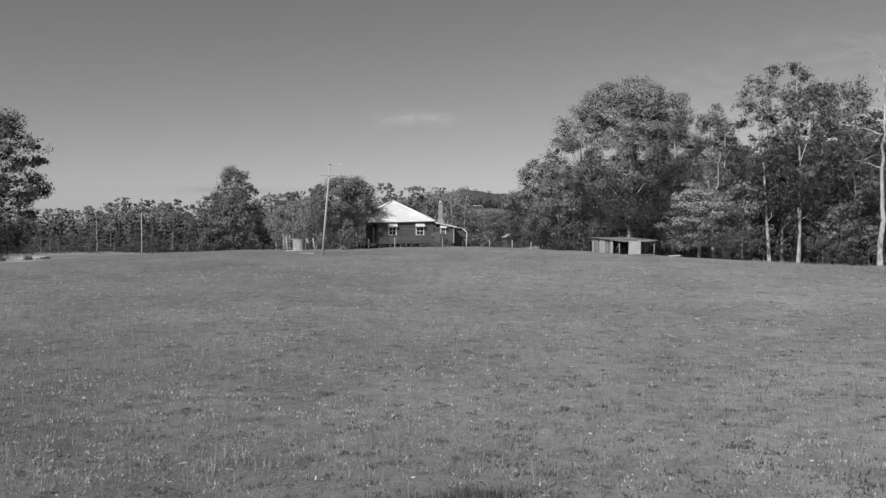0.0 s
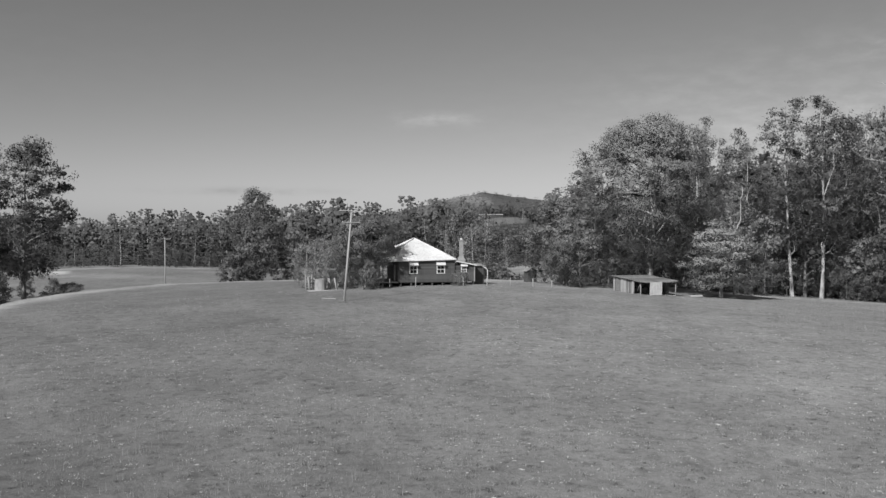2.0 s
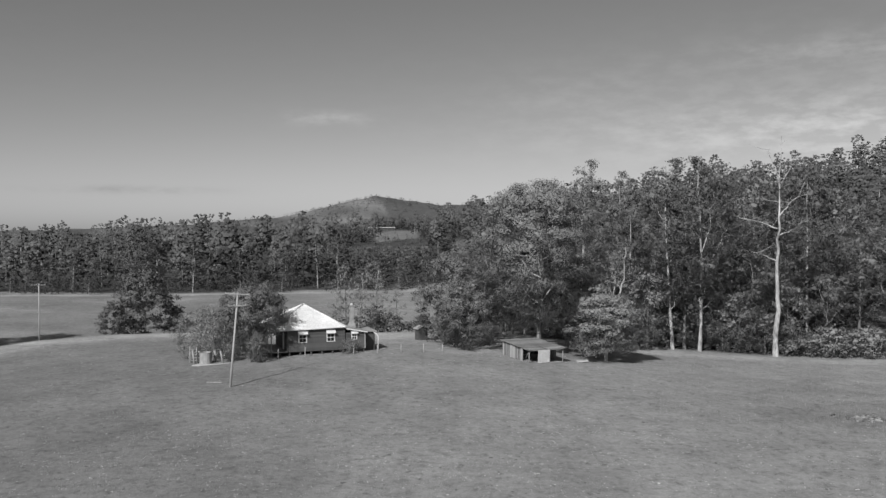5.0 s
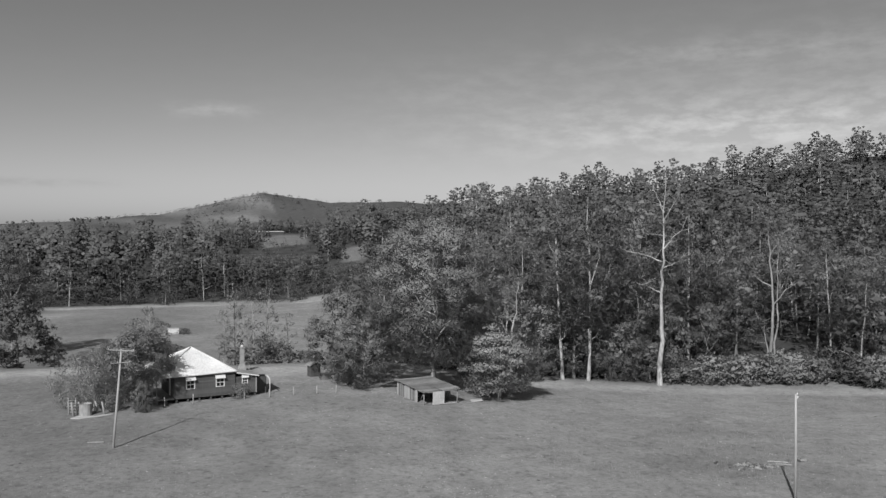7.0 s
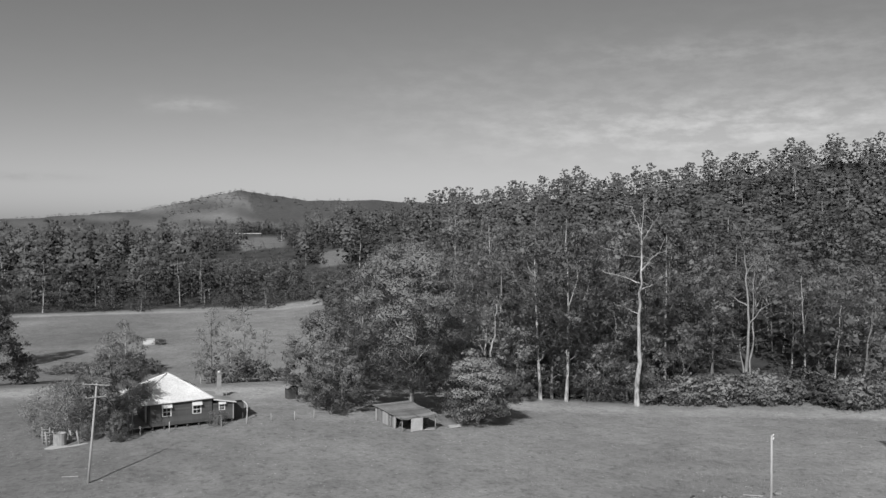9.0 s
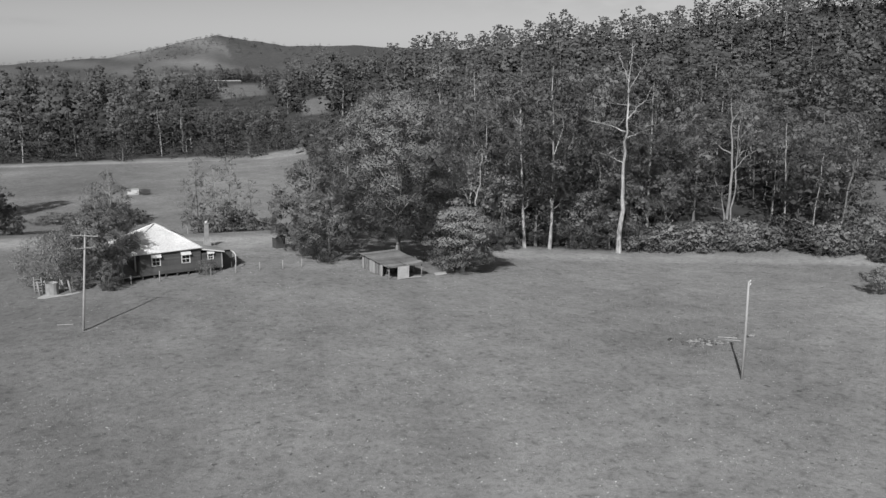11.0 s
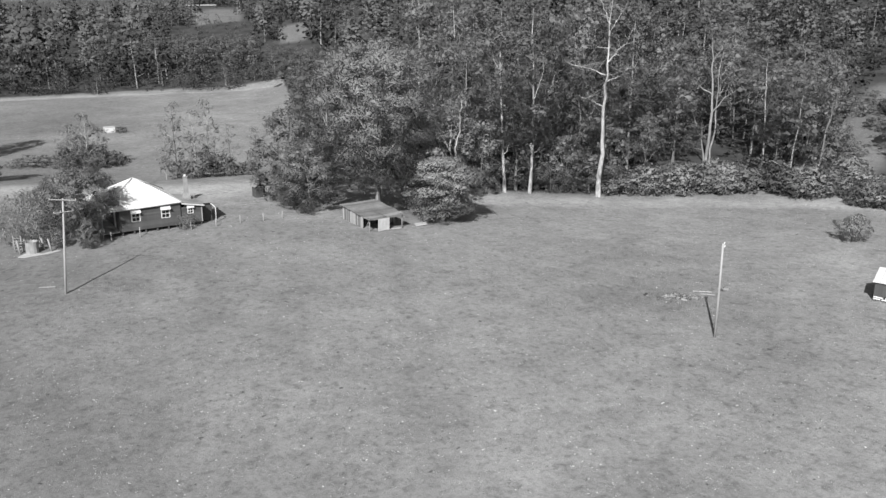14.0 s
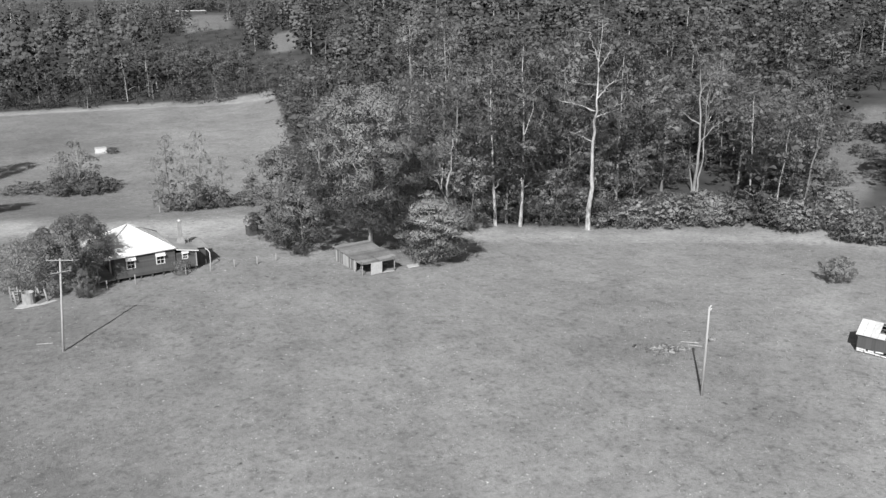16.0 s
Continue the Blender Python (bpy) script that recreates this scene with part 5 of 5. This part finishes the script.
build_pole(-4.9, 90.8, 9.5, 0.85, 0.4, ((0.985, 2.5, -10, 4), (0.86, 1.9, 15, 0)), "weathered timber power pole with two crossarms, leaning")
rp = build_pole(50.1, 61.6, 9.1, -0.55, -0.6, (), "bare weathered timber pole leaning, without crossarm")
part("insulator", tube([(-0.45, -0.65, 8.75), (-0.38, -0.68, 8.95)], [0.045, 0.055], 7), M_white, rp)
part("insulator", tube([(-0.42, -0.55, 9.0), (-0.32, -0.55, 9.2)], [0.045, 0.055], 7), M_white, rp)
build_pole(-44.2, 174.3, 3.97 - land1(-44.2, 174.3), 0, 0, ((0.98, 2.4, 5, 0),), "distant timber power pole with one crossarm")


def fence_post(x, y, h=1.1, r=0.075, tilt=0.0, label="weathered split timber fence post"):
    bm = tube([(0, 0, -0.4), (tilt * 0.5, 0, h * 0.5), (tilt, tilt * 0.3, h)], [r, r * 0.95, r * 0.85], 6)
    o = part("fence_post", bm, M_pole, None)
    o.matrix_basis = pose(x, y, land1(x, y))
    return tagged(o, label, "fence post", "yard fence posts")


frng = random.Random(8)
for px, py in ((-3.4, 106.8), (-0.1, 107.7), (3.1, 108.2), (9.1, 109.1), (12.2, 109.8), (15.3, 110.8), (18.3, 111.3), (20.9, 112.3)):
    fence_post(px, py, frng.uniform(0.95, 1.25), frng.uniform(0.06, 0.08), frng.uniform(-0.06, 0.06))


def build_gateway():
    g = thing("stock_gateway", pose(-8.2, 106.2, -2.2), "ruined timber stock gateway of leaning posts and rails", "gateway")
    rng = random.Random(4)
    for i, (x, y, h) in enumerate(((-1.6, 0.4, 1.7), (-0.9, 1.4, 1.5), (0.1, 0.3, 1.3), (0.9, 1.2, 1.5), (1.7, 0.2, 1.6), (-2.2, 2.2, 1.4), (0.3, 2.6, 1.6))):
        lean = rng.uniform(-0.35, 0.2)
        part("post", tube([(x, y, -0.3), (x + lean, y, h)], [0.12, 0.1], 7), M_timber, g)
    for a, b in (((-1.8, 0.4, 1.1), (-0.9, 1.5, 0.8)), ((-1.9, 0.4, 1.5), (-1.0, 1.4, 1.2)), ((-2.3, 2.2, 0.9), (-1.1, 1.4, 1.0)), ((0.9, 1.2, 1.0), (0.3, 2.6, 1.1))):
        part("rail", tube([a, b], [0.06, 0.055], 6), M_timber, g)
    body = bmesh.new()
    prev = None
    for z, rad in ((0.0, 0.66), (0.08, 0.7), (0.5, 0.69), (0.95, 0.69), (1.4, 0.68), (1.46, 0.7), (1.46, 0.6), (1.1, 0.58)):
        ring = [body.verts.new((-0.35 + rad * math.cos(k * math.pi / 8), 0.35 + rad * math.sin(k * math.pi / 8), z)) for k in range(16)]
        if prev:
            for k in range(16):
                body.faces.new((prev[k], prev[(k + 1) % 16], ring[(k + 1) % 16], ring[k]))
        prev = ring
    body.faces.new(prev)
    part("tub", body, M_iron_wall, g, "weathered open iron tub")
    for k in range(5):
        z = 0.35 + 0.33 * k
        part("rung", tube([(-2.15 - 0.02 * k, 1.5, z), (-1.35 - 0.02 * k, 1.2, z + 0.05)], [0.045, 0.045], 6), M_timber, g)
    for dx, dy in ((-2.15, 1.5), (-1.35, 1.2)):
        part("post", tube([(dx, dy, -0.3), (dx - 0.1, dy, 2.0)], [0.09, 0.07], 7), M_timber, g)
    return g


build_gateway()
sl = part("concrete_slab", slab([(-2.0, -0.6, 0.14), (-1.2, -1.0, 0.14), (1.2, -0.5, 0.16), (2.4, 0.3, 0.16), (1.6, 1.0, 0.15), (-1.4, 0.4, 0.14)], 0.3), M_concrete)
sl.matrix_basis = pose(-8.0, 106.0, -2.22)
tagged(sl, "pale broken concrete slab before the stock gateway", "slab")
for name, x, y, l, a, label, mat in (("fallen_rail", -6.6, 93.4, 1.6, -12, "pale timber rail lying in the grass", M_timber), ("fallen_crossarm", 57.0, 72.4, 1.9, -32, "fallen timber crossarm lying in the grass", M_pole), ("fallen_rail", 57.0, 71.5, 1.5, -40, "pale timber rail lying in the grass", M_timber)):
    o = part(name, box((-l / 2, -0.06, 0.0), (l / 2, 0.06, 0.1), 0.015), mat)
    o.matrix_basis = pose(x, y, land1(x, y) + 0.02, 0, 0, a)
    tagged(o, label, "timber rail")
o = part("loose_sheet", slab([(-0.8, -0.5, 0.12), (0.7, -0.4, 0.16), (0.9, 0.5, 0.2), (-0.6, 0.6, 0.14)], 0.1), M_concrete)
o.matrix_basis = pose(37.6, 105.4, land1(37.6, 105.4) + 0.05)
tagged(o, "pale iron sheet lying in the grass by the shed", "iron sheet")


def rubble_heap(x, y, lx, ly, n, seed):
    rng = np.random.default_rng(seed)
    bm = bmesh.new()
    for i in range(n):
        s = rng.uniform(0.08, 0.34)
        px, py = rng.normal(size=2) * (lx / 2, ly / 2)
        m = pose(px, py, land1(x + px, y + py) - land1(x, y) + s * 0.15, rng.uniform(-20, 20), rng.uniform(-20, 20), rng.uniform(0, 360))
        add_box(bm, (-s, -s * 0.35, -s * 0.3), (s, s * 0.35, s * 0.25), 0.02, m)
    o = part("rubble_heap", bm, M_rubble)
    o.matrix_basis = pose(x, y, land1(x, y))
    return tagged(o, "heap of broken timber and stone in long grass", "rubble", kind="stuff")


rubble_heap(53.5, 71.9, 2.2, 1.1, 110, 1)
rubble_heap(59.6, 72.2, 0.8, 0.4, 14, 2)


def build_tank():
    t = thing("water_trough", pose(2.2, 235.5, -8.25, 0, 0, 8), "white box-like water tank in the far pasture", "water tank")
    part("tank", box((-1.3, -0.9, 0.1), (1.3, 0.9, 1.35), 0.08), M_white, t)
    part("plinth", box((-1.5, -1.1, -0.3), (1.5, 1.1, 0.1), 0.03), M_concrete, t)
    part("lid", box((-1.35, -0.95, 1.35), (1.35, 0.95, 1.42), 0.02), M_concrete, t)


build_tank()


def build_far_shed():
    x, y = 62.5, 543.0
    f = thing("long_farm_shed", pose(x, y, land1(x, y), 0, 0, 4), "long low pale farm shed on the distant slope", "shed")
    part("wall", box((-8, 0, 0), (8, 6, 2.2)), M_timber_dark, f)
    for s in (0, 1):
        part("roof", slab([(-8.5, 3 + (3.4 if s else -3.4), 2.2), (8.5, 3 + (3.4 if s else -3.4), 2.2), (8.5, 3, 2.6), (-8.5, 3, 2.6)], 0.08), M_iron_pale, f)


build_far_shed()


# ---- grass ----
def blade_mesh(name, rng, x, y, blades, hgt, spread, width, mat, lean=0.6):
    """Tapered blades in tufts at the given spots; they shade like the turf they stand in."""
    n = len(x)
    x, y = np.repeat(x, blades), np.repeat(y, blades)
    h = np.repeat(hgt, blades) * (0.6 + 0.7 * rng.random(n * blades))
    a = rng.uniform(0.6 * np.pi, 1.4 * np.pi, n * blades)
    off = rng.normal(size=(n * blades, 2)) * np.repeat(np.broadcast_to(spread, n), blades)[:, None]
    w = width * (0.5 + rng.random(n * blades))
    bx, by = x + off[:, 0], y + off[:, 1]
    z = land(bx, by)
    c, s = np.cos(a), np.sin(a)
    v = np.stack([np.stack([bx - c * w, by - s * w, z - 0.02], 1), np.stack([bx + c * w, by + s * w, z - 0.02], 1), np.stack([bx + s * h * lean, by - c * h * lean, z + h], 1)], 1)
    me = mesh_np(name, v.reshape(-1, 3), np.arange(len(v) * 3).reshape(-1, 3)[:, ::-1], mat, True)
    up = rng.normal(size=(len(v), 3)) * 0.22 + np.array([0, 0, 1.0])
    up /= np.linalg.norm(up, axis=1)[:, None]
    me.normals_split_custom_set_from_vertices(np.repeat(up, 3, axis=0))
    return me


def spots(rng, n, r0, r1, power, a0=-31, a1=52, patch=0.0, freq=0.25):
    """Random places on the paddock, gathered into patches."""
    az = np.radians(rng.uniform(a0, a1, n))
    r = r0 + (r1 - r0) * rng.random(n) ** power
    x, y = r * np.sin(az), r * np.cos(az)
    field = np.sin(x * freq + 2 * np.sin(y * freq * 0.7)) * np.sin(y * freq * 1.3 + 1.5 * np.sin(x * freq * 0.6 + 1))
    keep = (wooded(x, y) < 0.5) & ~((np.abs(x - 4.5) < 9) & (np.abs(y - 114) < 5)) & (field > patch * rng.uniform(-1, 1, n))
    if not patch:
        keep = (wooded(x, y) < 0.5) & ~((np.abs(x - 4.5) < 9) & (np.abs(y - 114) < 5))
    return x[keep], y[keep]


def grow_grass():
    rng = np.random.default_rng(9)
    x, y = spots(rng, 20000, 8, 62, 1.25)
    tagged(new("grass_tufts", blade_mesh("grass_tufts", rng, x, y, 4, 0.02 + 0.1 * rng.random(len(x)) ** 2, 0.08, 0.01, M_straw)), "pale tufts of dry grass in the grazed paddock", "grass", kind="stuff")
    x, y = spots(rng, 15000, 10, 105, 1.15, patch=1.0)
    tagged(new("seeding_grass", blade_mesh("seeding_grass", rng, x, y, 5, 0.1 + 0.3 * rng.random(len(x)) ** 2, 0.14, 0.007, M_dry, 0.25)), "tall thin seeding grass stalks in loose patches", "grass", kind="stuff")
    x, y = spots(rng, 18000, 8, 75, 1.2, patch=1.0, freq=0.4)
    tagged(new("weed_heads", blade_mesh("weed_heads", rng, x, y, 4, 0.015 + 0.05 * rng.random(len(x)) ** 2, 0.08, 0.012 + 0.0003 * np.repeat(np.hypot(x, y), 4), M_seed, 1.4)), "small pale weed heads dotted through the paddock", "weeds", kind="stuff")
    x, y = spots(rng, 9000, 78, 146, 0.8, 24, 52, patch=1.0, freq=0.18)
    tagged(new("dry_grass", blade_mesh("dry_grass", rng, x, y, 4, 0.15 + 0.3 * rng.random(len(x)) ** 2, 0.22, 0.014, M_dry, 0.4)), "long pale dry grass along the forest side of the paddock", "grass", kind="stuff")
    x, y = spots(rng, 3600, 10, 95, 1.1)
    x, y = np.concatenate([x, [59.2, 63.3]]), np.concatenate([y, [67.6, 66.0]])
    tagged(new("dark_weeds", blade_mesh("dark_weeds", rng, x, y, 16, 0.02 + 0.03 * rng.random(len(x)), 0.06 + 0.2 * rng.random(len(x)) ** 2, 0.026, M_rush, 1.5)), "small dark weed clumps dotted through the paddock", "weeds", kind="stuff")
    x, y = 1.6 + rng.normal(size=90) * 0.45, 13.1 + rng.normal(size=90) * 0.25
    tagged(new("rush_clump", blade_mesh("rush_clump", rng, x, y, 10, 0.08 + 0.12 * rng.random(90), 0.1, 0.009, M_rush, 0.4)), "dark clump of rank grass in the paddock", "grass", kind="stuff")
    x, y = 53.2 + rng.normal(size=150) * 2.2, 71.9 + rng.normal(size=150) * 1.0
    tagged(new("rank_grass", blade_mesh("rank_grass", rng, x, y, 10, 0.12 + 0.2 * rng.random(150), 0.2, 0.012, M_straw, 0.4)), "rank grass growing through the rubble heap", "grass", kind="stuff")


grow_grass()
